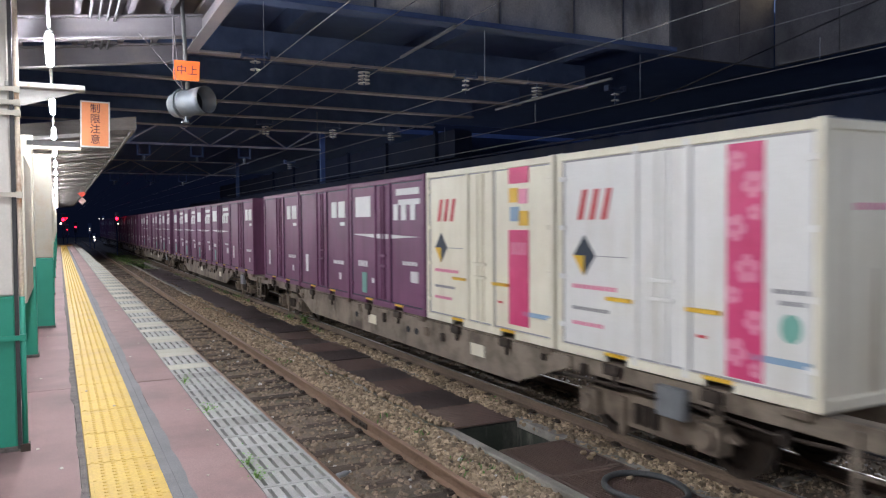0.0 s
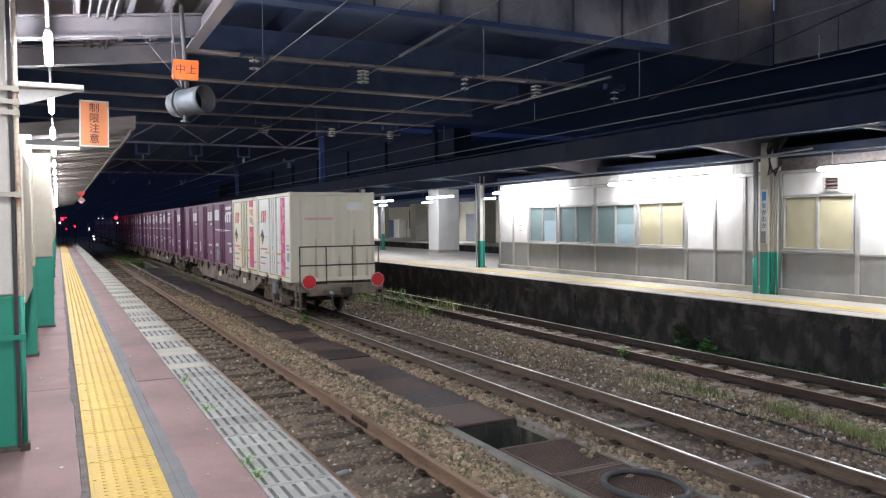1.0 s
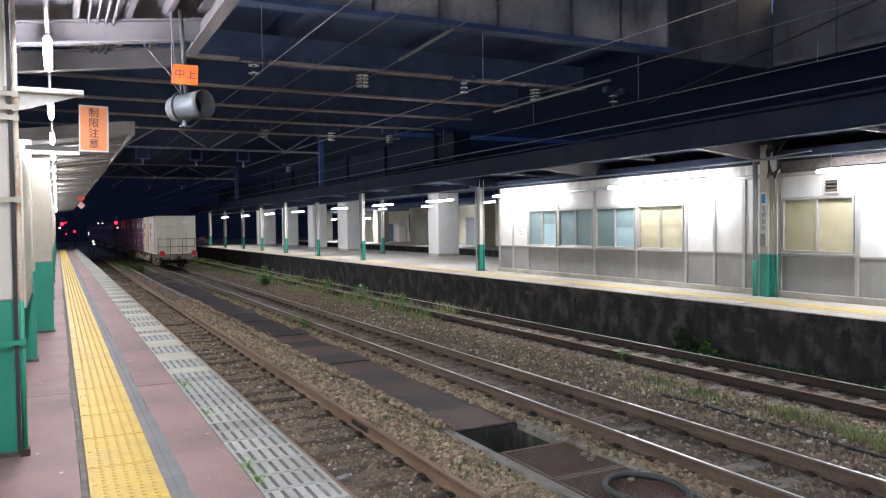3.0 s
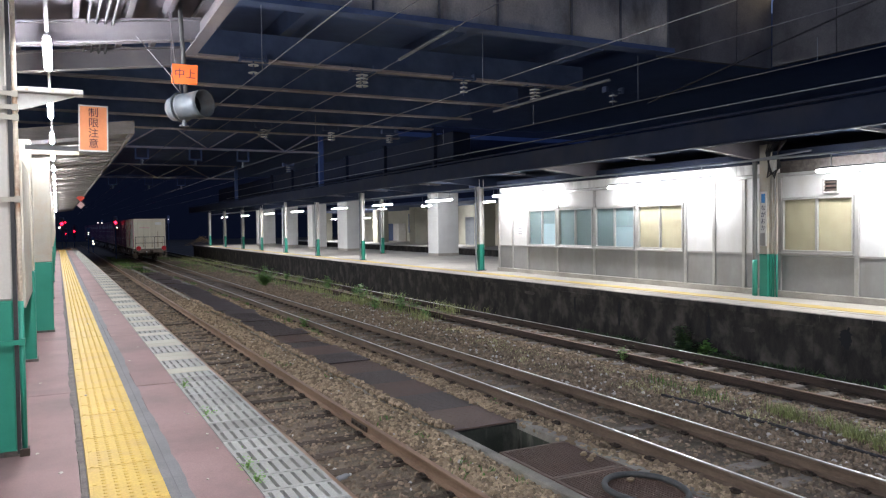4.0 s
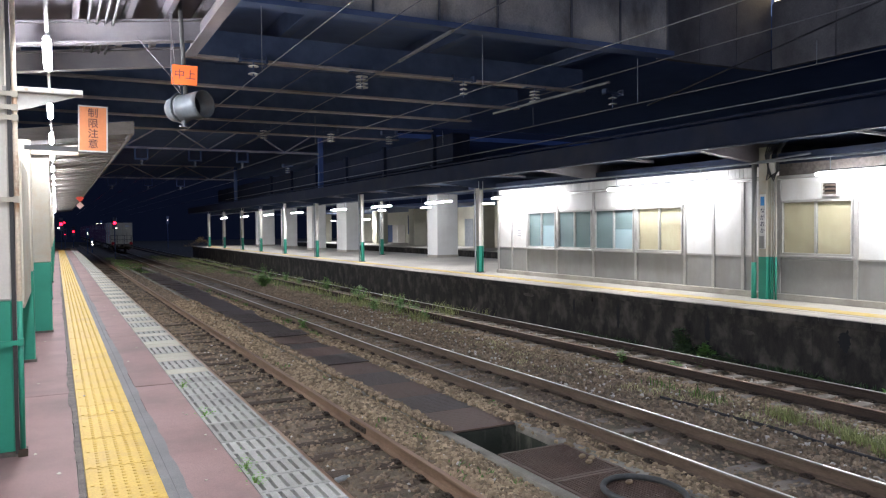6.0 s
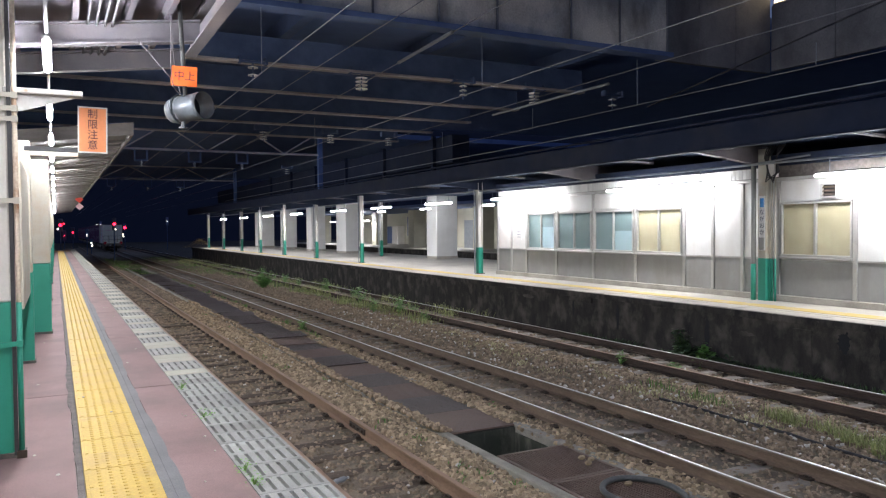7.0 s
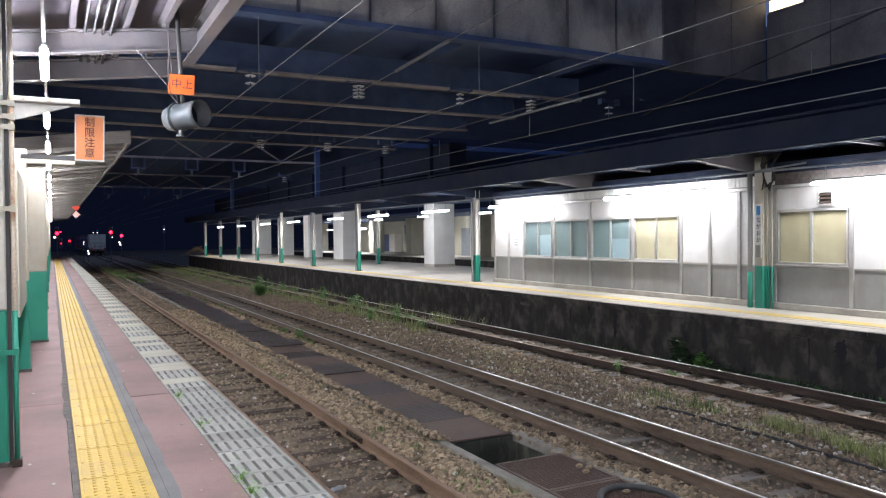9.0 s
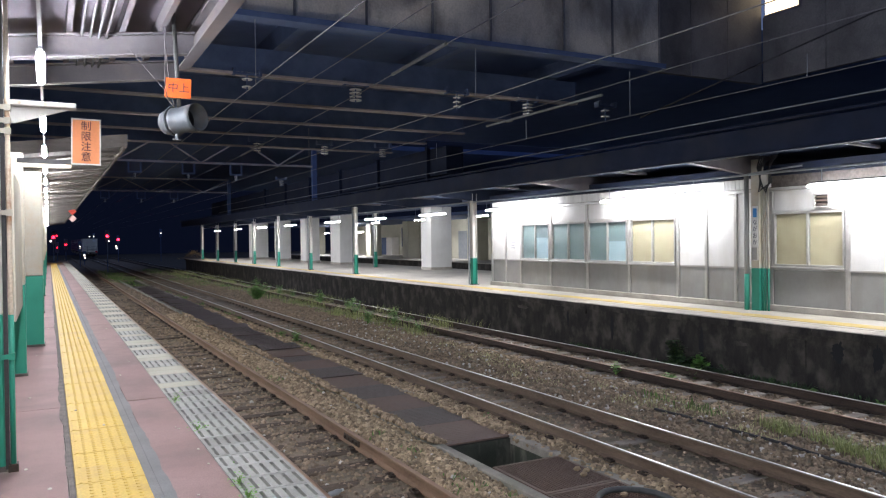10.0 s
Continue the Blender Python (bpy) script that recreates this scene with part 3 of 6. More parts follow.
def build_trough():
    """The drain between two tracks: kerbs, water, steel covers, mesh covers."""
    trough = thing("drain_trough", (0, 0, 0), "concrete drain trough covered with rusty plates between tracks", "drain", kind="structure")
    a, b = PIT
    for x0, x1 in ((a - 0.10, a + 0.03), (b - 0.03, b + 0.12)):
        part("kerb", Shape().box(x0, x1, -6, 60, -0.20, -0.085), M["kerb"], trough, bevel=0.012)
        # walls, floor and cross walls are coloured dark so the open pit reads shaded
        part("trough_wall", Shape().box(x0, x1, -6, 60, -1.25, -0.202), M["pit_dark"], trough, "side wall painted dark for the shade in the pit")
    part("trough_floor", Shape().box(a, b, -6, 60, -1.25, -1.15), M["pit_dark"], trough)
    part("water", Shape().box(a + 0.03, b - 0.03, -6, 60, -1.145, -0.85), M["water"], trough, "black standing water")
    for yy in (7.68, 8.83):
        part("cross_wall", Shape().box(a + 0.03, b - 0.03, yy - 0.05, yy + 0.05, -1.1, -0.12), M["pit_dark"], trough)
    rnd = random.Random(7)
    y, i = 8.80, 0
    while y < 50:
        plate = Shape().box(a + 0.035, b - 0.035, 0.0, 1.075, -0.012, 0.012)
        if i < 14:
            for r in range(12):
                plate.box(a + 0.09, b - 0.09, 0.06 + r * 0.083, 0.075 + r * 0.083, 0.012, 0.0145)
        if i < 5:
            at = pose(0, y, -0.095, 0, 0, 0)
        elif i < 9:
            at = pose(rnd.uniform(-0.03, 0.03), y + rnd.uniform(-0.008, 0.008), -0.094, rnd.uniform(-0.25, 0.25), rnd.uniform(-0.3, 0.3), rnd.uniform(-0.7, 0.7))
        else:                                 # shifted, buckled covers lying askew
            mid = Vector(((a + b) / 2, 0.53, 0))
            at = pose(rnd.uniform(-0.10, 0.10), y + rnd.uniform(-0.05, 0.05), -0.08 + rnd.uniform(0, 0.015)) @ Matrix.Translation(mid) @ pose(0, 0, 0, rnd.uniform(-1.4, 1.4), rnd.uniform(-1.4, 1.4), rnd.uniform(-7, 7)) @ Matrix.Translation(-mid)
        part("cover_plate", plate, M["plate_dark" if i % 2 or i > 8 else "plate_brown"], trough, at=at)
        y, i = y + 1.09, i + 1
    mesh_cover = Shape()
    for x0, x1, y0, y1 in ((a + 0.04, b - 0.04, 0.0, 0.045), (a + 0.04, b - 0.04, 1.05, 1.095), (a + 0.04, a + 0.075, 0, 1.09), (b - 0.075, b - 0.04, 0, 1.09)):
        mesh_cover.box(x0, x1, y0, y1, -0.02, 0.014)
    for i in range(23):
        mesh_cover.box(a + 0.075 + i * 0.0385, a + 0.083 + i * 0.0385, 0.04, 1.05, -0.015, 0.010)
    for i in range(27):
        mesh_cover.box(a + 0.075, b - 0.075, 0.06 + i * 0.0375, 0.068 + i * 0.0375, -0.012, 0.008)
    mesh_cover = mesh_cover.mesh("mesh_cover")
    for yy in (6.57, 5.46, 4.35, 3.24, 2.13, 1.02, -0.09, -1.20, -2.31, -3.42, -4.53, -5.64):
        part("mesh_cover", mesh_cover, M["plate_brown"], trough, "rusty steel mesh cover", at=(0, yy, -0.095))


build_trough()


# ---- platform with the pink paving ----
EDGE, TOP = 1.4555, 1.10


def build_near_platform():
    plat = thing("platform_near", (0, 0, 0), "station platform with worn pink paving and a yellow tactile line", "platform", kind="structure")
    part("body", Shape().prism([(-6, -0.6), (1.25, -0.6), (1.25, 0.86), (1.40, 0.90), (1.40, 1.03), (-6, 1.03)], -8, 73.5), M["concrete"], plat, "soot-stained concrete platform body")
    rnd = random.Random(3)
    y = -7.6
    while y < 73:
        y1 = min(y + 3.88, 73.4)
        part("paving_slab", Shape().box(-6, 0.085, y + 0.006, y1 - 0.006, 1.03, TOP - rnd.uniform(0, 0.003)), M["pink"], plat)
        part("paving_slab", Shape().box(0.655, 1.018, y + 0.006, y1 - 0.006, 1.03, TOP - rnd.uniform(0, 0.003)), M["pink"], plat)
        y += 3.88
    mortar, grey = Shape().box(0.09, 0.128, -7.9, 73.4, 1.03, TOP - 0.006), Shape().box(0.545, 0.65, -7.9, 73.4, 1.03, TOP - 0.004)
    jag, edge_m, edge_g = random.Random(77), 0.085, 0.655
    for i in range(190):                      # ragged edges that spill over the paving
        ya, yb = 2.0 + i * 0.11, 2.0 + (i + 1) * 0.11
        nm = min(0.092, max(0.062, edge_m + jag.uniform(-0.012, 0.012)))
        ng = min(0.672, max(0.648, edge_g + jag.uniform(-0.007, 0.007)))
        mortar.prism([(edge_m, ya), (0.125, ya), (0.125, yb), (nm, yb)], TOP - 0.008, TOP + 0.0022, "z")
        grey.prism([(0.60, ya), (edge_g, ya), (ng, yb), (0.60, yb)], TOP - 0.008, TOP + 0.0018, "z")
        edge_m, edge_g = nm, ng
    part("mortar_strip", mortar, M["mortar"], plat, "crumbling mortar strip")
    part("grey_strip", grey, M["grey_strip"], plat, "grey asphalt strip")
    for i in range(34):                       # dried white splashes and scuffs
        cx, cy, r = jag.choice((jag.uniform(-0.25, 0.05), jag.uniform(0.70, 0.98), jag.uniform(0.15, 0.52))), jag.uniform(3.6, 17), jag.uniform(0.006, 0.02)
        ring = [(cx + r * jag.uniform(0.4, 1.2) * math.cos(a), cy + 1.6 * r * jag.uniform(0.4, 1.2) * math.sin(a)) for a in [2 * math.pi * j / 7 for j in range(7)]]
        part("splash", Shape().prism(ring, TOP - 0.002, TOP + (0.0105 if 0.13 < cx < 0.54 else 0.0015), "z"), M["slab_light"], plat, "dried pale splash")
    # tactile tiles: studs and one bar along the inner side
    tile = Shape().box(0.132, 0.541, 0.002, 0.384, 1.03, TOP + 0.004)
    tile.box(0.152, 0.172, 0.01, 0.376, TOP + 0.003, TOP + 0.009)
    for i in range(5):
        for j in range(6):
            cx, cy = 0.215 + i * 0.067, 0.034 + j * 0.063
            tile.tube((cx, cy, TOP + 0.003), (cx, cy, TOP + 0.009), 0.0165, 6, 0.011)
    tile = tile.mesh("tactile_tile")
    y = 3.0 - 0.386 * 28
    while y < 66:
        part("tactile_tile", tile, M["yellow"], plat, at=(0, y, rnd.uniform(-0.002, 0.001)))
        y += 0.386
    part("tactile_end", Shape().box(-0.75, 1.0, 66.2, 67.2, 1.03, TOP + 0.006), M["yellow"], plat, "yellow band across the platform")
    # slotted edge slabs
    slotted = Shape()
    x0, x1 = 1.024, EDGE
    for a, b in ((0.003, 0.035), (0.262, 0.287)):
        slotted.box(x0, x1, a, b, 1.04, TOP)
    for i in range(7):
        xa = x0 + (x1 - x0) / 6 * i
        slotted.box(max(xa - 0.0235, x0), min(xa + 0.0235, x1), 0.035, 0.262, 1.04, TOP)
    slotted = slotted.mesh("slotted_slab")
    plain = Shape().box(x0, x1, 0.003, 0.287, 1.03, TOP).mesh("plain_slab", 0.004)
    # dark sheet below the slots: their shade is put in as colour
    part("slot_shadow", Shape().box(x0, 1.40, -7.9, 73.4, 1.031, 1.042), M["slot"], plat, "dark sheet painted as shade under the slotted slabs")
    y, i = 8.42 - 0.29 * 46, 0
    while y < 73:
        i += 1
        k = round((y - 8.42) / 0.29)
        solid = k >= 0 and ((k in (0, 3, 4, 7, 8, 11, 13, 14, 17)) or (k > 18 and k % 4 < 2))
        part("plain_slab" if solid else "slotted_slab", plain if solid else slotted, M["slab_light" if solid else "slab"], plat, at=(0, y, rnd.uniform(-0.003, 0.0015)))
        y += 0.29


build_near_platform()


# ---- platform across the tracks ----
FAR_EDGE, FAR_TOP, FRONT = 12.355, 0.95, 14.40


def build_far_platform():
    plat = thing("platform_far", (0, 0, 0), "lower concrete platform with a sooty wall and pale coping", "platform", kind="structure")
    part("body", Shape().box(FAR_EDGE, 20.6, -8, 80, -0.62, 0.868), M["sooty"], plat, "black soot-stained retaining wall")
    part("paving", Shape().box(FAR_EDGE + 0.42, 20.6, -8, 80, 0.87, FAR_TOP), M["far_paving"], plat, "pale worn paving")
    rnd = random.Random(8)
    y = -7.8
    while y < 79.5:
        part("coping_slab", Shape().box(FAR_EDGE - 0.07, FAR_EDGE + 0.415, y + 0.008, y + 0.98, 0.872, FAR_TOP + rnd.uniform(-0.006, 0.003)), M["coping"], plat)
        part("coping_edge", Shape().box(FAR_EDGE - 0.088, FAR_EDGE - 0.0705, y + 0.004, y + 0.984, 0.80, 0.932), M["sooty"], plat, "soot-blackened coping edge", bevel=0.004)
        y += 0.99
    for k in range(140):
        y0 = -7 + 0.6 * k
        part("tactile_strip", Shape().box(12.98, 13.42, y0 + 0.004, y0 + 0.596, FAR_TOP - 0.02, FAR_TOP + 0.006), M["yellow_pale"], plat)
    for y0, y1, z0, z1, d in ((6.9, 7.6, 0.10, 0.62, 0.03), (22.0, 24.1, 0.45, 0.80, 0.02), (15.6, 16.9, 0.66, 0.79, 0.04), (9.2, 9.6, 0.2, 0.7, 0.02), (29, 30.1, 0.3, 0.8, 0.02)):
        part("patch", Shape().box(FAR_EDGE - d, FAR_EDGE + 0.1, y0, y1, z0, z1), M["sooty"], plat, "rough concrete patch", bevel=0.01)


build_far_platform()


def wall_blots():
    """Black blots painted as dark recesses and flaked pale patches on the platform wall, each with a ragged outline."""
    wall = bpy.data.objects["platform_far"]
    rnd = random.Random(21)
    # the black ones are flat: the dark of a recess is only colour
    for y, z, dy, dz, mt in ((8.57, 0.56, 0.13, 0.20, "slot"), (7.85, 0.52, 0.10, 0.24, "slot"), (11.72, 0.30, 0.07, 0.36, "slot"), (14.6, 0.40, 0.06, 0.30, "slot"), (16.4, 0.5, 0.05, 0.25, "slot"),
                             (10.7, 0.45, 0.22, 0.05, "flaked"), (14.0, 0.36, 0.08, 0.12, "flaked"), (18.6, 0.62, 0.3, 0.06, "flaked")):
        ring = [(y + dy * math.cos(q) * rnd.uniform(0.65, 1.2), z + dz * math.sin(q) * rnd.uniform(0.65, 1.2)) for q in [2 * math.pi * j / 30 for j in range(30)]]
        part("wall_stain", Shape().prism(ring, FAR_EDGE - 0.004, FAR_EDGE + 0.02, "x"), M[mt], wall, "flat black blot painted as a dark recess" if mt == "slot" else "flaked paler patch")


wall_blots()


def far_side():
    """What shows through the gaps: the next platform and its walls."""
    plat = thing("platform_beyond", (0, 0, 0), "dim platform beyond with beige walls and pillars", "platform", kind="structure")
    part("body", Shape().box(25.8, 40, 8, 95, -0.62, 0.95), M["sooty"], plat)
    part("paving", Shape().box(25.8, 40, 8, 95, 0.95, 1.0), M["far_paving"], plat)
    part("roof", Shape().box(25, 40, 8, 95, 4.3, 4.5), M["dark_steel"], plat)
    part("wall", Shape().box(30.6, 30.8, 8, 58, 1.0, 4.3), M["beige_wall"], plat)
    part("wall", Shape().box(33.6, 33.8, 58, 95, 1.0, 4.3), M["beige_wall"], plat)
    for yy in (49.6, 61.6, 70.5, 79.0, 88.0):
        part("pillar", Shape().box(28.7, 29.9, yy, yy + 1.2, 1.0, 4.3), M["beige_wall"], plat, bevel=0.02)
    # solid dark panel: the dark of the opening is only its colour
    part("doorway", Shape().box(33.50, 33.6, 77.0, 79.2, 1.0, 2.9), M["dark_steel"], plat, "dark panel painted as an open doorway")
    part("shutter", Shape().box(30.52, 30.6, 53.0, 55.5, 1.0, 3.3), M["galv"], plat, "grey shutter")
    part("cabinet", Shape().box(32.6, 33.5, 74.2, 75.6, 1.0, 2.9), M["white_paint"], plat, "pale equipment cabinet", bevel=0.02)
    part("board", Shape().box(31.6, 31.7, 75.5, 78.4, 2.75, 3.55), M["wall_white"], plat, "pale hanging board")
    for i in range(4):
        part("mullion", Shape().box(33.52, 33.6, 72.0 + i * 0.5, 72.08 + i * 0.5, 1.9, 3.9), M["dark_steel"], plat)
    # the tube at 54 is an added one, out of sight behind a pillar
    for yy in (54.0, 72.0, 82.4):
        part("tube_lamp", Shape().box(28.15, 28.25, yy - 0.7, yy + 0.7, 3.44, 3.52), M["tube_far"], plat, "lit tube")


far_side()
# added dark sheet that keeps the bright sky out of the far gap
backdrop = part("backdrop", Shape().box(-260, 260, 235, 236, -0.6, 55), M["night_backdrop"])
haze = M["night_backdrop"].node_tree.nodes["Principled BSDF"]      # faint blue emission paints the far night haze
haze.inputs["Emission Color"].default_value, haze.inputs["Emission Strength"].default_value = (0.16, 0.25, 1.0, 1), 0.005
tagged(backdrop, "plain dark backdrop with painted haze, added to hide the night sky", "backdrop", kind="structure")
part("wall_left", Shape().box(-6.2, -6.0, -8.2, 73.5, -0.6, 5.2), M["beige_wall"])
tagged(bpy.data.objects["wall_left"], "plain wall closing the back of the platform", "wall", kind="structure")


# ---- building on the far platform ----
def window_unit(y0, y1, z0, z1, mats, name, label):
    """A two-pane sliding window in an aluminium frame, blinds drawn behind the glass."""
    win = thing(name, (FRONT, y0, z0), label, "window", kind="structure")
    w, h = y1 - y0, z1 - z0
    frame_ = Shape().box(-0.05, 0.03, 0, 0.04, 0, h).box(-0.05, 0.03, w - 0.04, w, 0, h).box(-0.05, 0.03, 0.04, w - 0.04, 0, 0.05).box(-0.05, 0.03, 0.04, w - 0.04, h - 0.05, h)
    part("window_frame", frame_, M["aluminium"], win, "dull aluminium frame", bevel=0.004)
    part("mullion", Shape().box(-0.035, 0.03, w / 2 - 0.025, w / 2 + 0.025, 0.05, h - 0.05), M["aluminium"], win)
    part("window_sill", Shape().box(-0.10, 0.0, -0.03, w + 0.03, -0.05, -0.004), M["aluminium"], win, bevel=0.006)
    for i, spec_ in enumerate(mats):
        a, b = (0.04, w / 2 - 0.025) if i == 0 else (w / 2 + 0.025, w - 0.04)
        top = h - 0.05
        for lo, hi, mt in spec_:
            z0, z1 = 0.05 + lo * (top - 0.05), 0.05 + hi * (top - 0.05)
            slats, n = Shape(), round((z1 - z0) / 0.045)
            for j in range(n):                # closed slats, each lapping over the next
                za, zb = z0 + (z1 - z0) * j / n, z0 + (z1 - z0) * (j + 1) / n
                slats.prism([(0.020, za), (0.024, za), (0.036, zb + 0.004), (0.032, zb + 0.004)], a, b)
            part("blind", slats, M[mt], win)
        pane = part("pane", Shape().box(-0.006, 0.0, a, b, 0.05, top), GLASS, win, "dusty glass pane")
        pane.visible_shadow = False
    return win


GLASS = bpy.data.materials.new("window_glass")
GLASS.use_nodes = True
_b = GLASS.node_tree.nodes["Principled BSDF"]
_b.inputs["Base Color"].default_value = (0.92, 0.96, 0.95, 1)
_b.inputs["Roughness"].default_value, _b.inputs["Transmission Weight"].default_value, _b.inputs["IOR"].default_value = 0.06, 1.0, 1.2


def build_station_office():
    house = thing("station_office", (FRONT, 0, FAR_TOP), "long white-panelled station office with grey dado on the platform", "building", kind="structure")

    def bit(name, x0, x1, y0, y1, z0, z1, mt, label="", bevel=0.0):
        return part(name, Shape().box(x0 - FRONT, x1 - FRONT, y0, y1, z0 - FAR_TOP, z1 - FAR_TOP), M[mt], house, label, bevel)

    bit("core", FRONT + 0.045, 17.6, -6, 23.56, FAR_TOP, 4.2, "wall_white", "plain rear body")
    bit("plinth", FRONT - 0.09, FRONT + 0.04, -6, 23.64, FAR_TOP, 1.085, "coping", "low concrete plinth", 0.01)
    posts = [23.6, 22.68, 21.72, 19.98, 18.12, 16.26, 14.42, 13.47, 12.57, 11.58, 9.75, 8.0, 6.0, 4.0, 2.0, 0.0, -2.0, -4.0]
    for y0 in posts:
        bit("post", FRONT - 0.035, FRONT + 0.04, y0 - 0.045, y0 + 0.045, 1.086, 3.62, "aluminium", "", 0.006)
    windows = {(21.72, 19.98), (19.98, 18.12), (18.12, 16.26), (16.26, 14.42), (11.58, 9.75)}
    for hi, lo in zip(posts, posts[1:]):
        a, b = lo + 0.047, hi - 0.047
        bit("dado_panel", FRONT, FRONT + 0.04, a, b, 1.09, 1.87, "wall_grey", "stained grey dado panel")
        if (hi, lo) in windows:
            bit("upper_panel", FRONT + 0.005, FRONT + 0.04, a, b, 3.17, 3.60, "wall_white")
        else:
            bit("wall_panel", FRONT, FRONT + 0.04, a, b, 1.91, 3.60, "wall_white", "white wall panel")
            bit("dado_rail", FRONT - 0.02, FRONT + 0.035, a, b, 1.872, 1.908, "aluminium")
    bit("head_rail", FRONT - 0.05, FRONT + 0.04, -6, 23.64, 3.625, 3.70, "aluminium", "", 0.006)
    tile = Shape().box(0, 0.02, 0.004, 0.106, 0.004, 0.232).mesh("wall_tile")
    for i in range(106):
        part("wall_tile", tile, M["tile_white"], house, at=(-0.018, 11.9 + i * 0.11, 3.71 - FAR_TOP))
    bit("tile_bed", FRONT + 0.003, FRONT + 0.04, -6, 23.56, 3.703, 3.96, "mortar")
    bit("eave_board", FRONT - 0.08, FRONT + 0.04, -6, 23.64, 3.962, 4.2, "black_steel")
    bit("notice", FRONT - 0.045, FRONT - 0.036, 8.45, 8.95, 2.32, 2.68, "wall_white", "white notice sheet")
    for z in (2.62, 2.53, 2.44, 2.36):
        bit("printed_line", FRONT - 0.0485, FRONT - 0.0455, 8.52, 8.88, z - 0.018, z + 0.012, "galv")
    bit("notice", FRONT - 0.012, FRONT - 0.003, 22.05, 22.35, 2.2, 2.55, "wall_white", "small notice sheet")
    for z in (2.49, 2.40, 2.31):
        bit("printed_line", FRONT - 0.015, FRONT - 0.0125, 22.09, 22.31, z - 0.014, z + 0.014, "galv")


build_station_office()
window_unit(20.05, 21.65, 1.92, 3.12, [[(0, 0.62, "blind_blue"), (0.62, 1, "blind_teal")], [(0, 1, "blind_teal")]], "window_1", "sliding window with half-drawn teal blinds in the office wall")
window_unit(18.19, 19.91, 1.92, 3.12, [[(0, 1, "blind_teal")], [(0, 1, "blind_teal")]], "window_2", "sliding window with teal blinds drawn in the office wall")
window_unit(16.33, 18.05, 1.92, 3.12, [[(0, 0.5, "blind_blue"), (0.5, 1, "blind_teal")], [(0, 1, "blind_teal")]], "window_3", "sliding window with blue and teal blinds in the office wall")
window_unit(14.49, 16.19, 1.92, 3.13, [[(0, 1, "blind_beige")], [(0, 1, "blind_beige")]], "window_4", "sliding window with beige blinds drawn in the office wall")
window_unit(9.81, 11.51, 1.95, 3.15, [[(0, 1, "blind_beige")], [(0, 1, "blind_beige")]], "window_5", "sliding window with beige blinds beside the platform column")


# ---- roof over the far platform ----
def build_far_roof():
    roof = thing("roof_far", (0, 0, 0), "dark steel platform roof on green-footed columns", "roof", kind="structure")
    part("ceiling", Shape().box(12.15, 20.4, -8, 80, 4.46, 4.60), M["dark_steel"], roof, "dark boarded underside")
    part("eave_beam", Shape().box(11.98, 12.12, -8, 80, 4.22, 4.70), M["black_steel"], roof, "deep dark eave beam", bevel=0.01)
    part("eave_lip", Shape().box(11.96, 12.14, -8, 80, 4.195, 4.215), M["black_steel"], roof, "pale lower lip")
    part("gutter", Shape().tube((11.9, -8, 4.755), (11.9, 80, 4.755), 0.030, 8), M["black_steel"], roof, "gutter pipe")
    part("lamp_rail", Shape().tube((13.95, -8, 4.0), (13.95, 80, 4.0), 0.025, 8), M["galv"], roof, "grey conduit above the lamps")
    for k, yy in enumerate((-0.5, 5.8, 12.0, 18.0, 24.2, 29.7, 35.6, 42.6, 49.7, 55.8, 61.6, 68.4, 75.2)):
        # rafters 1 to 3 pale as lit, the rest black: shade put into colour
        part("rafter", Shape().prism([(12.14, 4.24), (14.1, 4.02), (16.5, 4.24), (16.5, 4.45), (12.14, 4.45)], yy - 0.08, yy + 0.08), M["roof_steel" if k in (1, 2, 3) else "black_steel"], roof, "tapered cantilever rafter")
        part("purlin", Shape().prism([(12.14, 4.30), (13.8, 4.24), (13.8, 4.30), (12.14, 4.36)], yy + 2.9, yy + 2.96), M["roof_steel"], roof)


build_far_roof()


def platform_column(at, label, group, wide=0.16, wing=True, top=3.35):
    """A steel roof column: white shaft, green foot, flanges, downpipe."""
    col = thing("platform_column", at, label, "column", group)
    w = wide / 2

    def h_section(z0, z1, mt, name, tag=""):
        s = Shape().box(-w, -w + 0.02, -w, w, z0, z1).box(w - 0.02, w, -w, w, z0, z1).box(-w + 0.02, w - 0.02, -0.012, 0.012, z0, z1)
        return part(name, s, M[mt], col, tag)

    h_section(0.0, 0.97, "green_paint", "foot", "green painted foot")
    h_section(0.972, top, "white_paint", "shaft", "white painted shaft")
    part("base_plate", Shape().box(-w - 0.05, w + 0.05, -w - 0.05, w + 0.05, 0, 0.02), M["iron"], col)
    if wing:
        part("downpipe", Shape().tube((-w - 0.05, 0.10, 0), (-w - 0.05, 0.10, top), 0.03, 8), M["galv"], col, "grey downpipe")
    return col


first = platform_column((13.62, 35.4, FAR_TOP), "white steel column with a green foot on the platform", "columns of the far roof")
for x, yy in ((13.6, 42.66), (13.6, 49.6), (13.5, 55.8), (13.4, 61.6), (13.3, 68.4), (13.2, 75.2)):
    copy_thing(first, pose(x, yy, FAR_TOP))
copy_thing(first, pose(18.0, 43.4, FAR_TOP))
platform_column((13.95, 24.2, FAR_TOP), "white steel column with a green foot by the office corner", "columns of the far roof", 0.19)


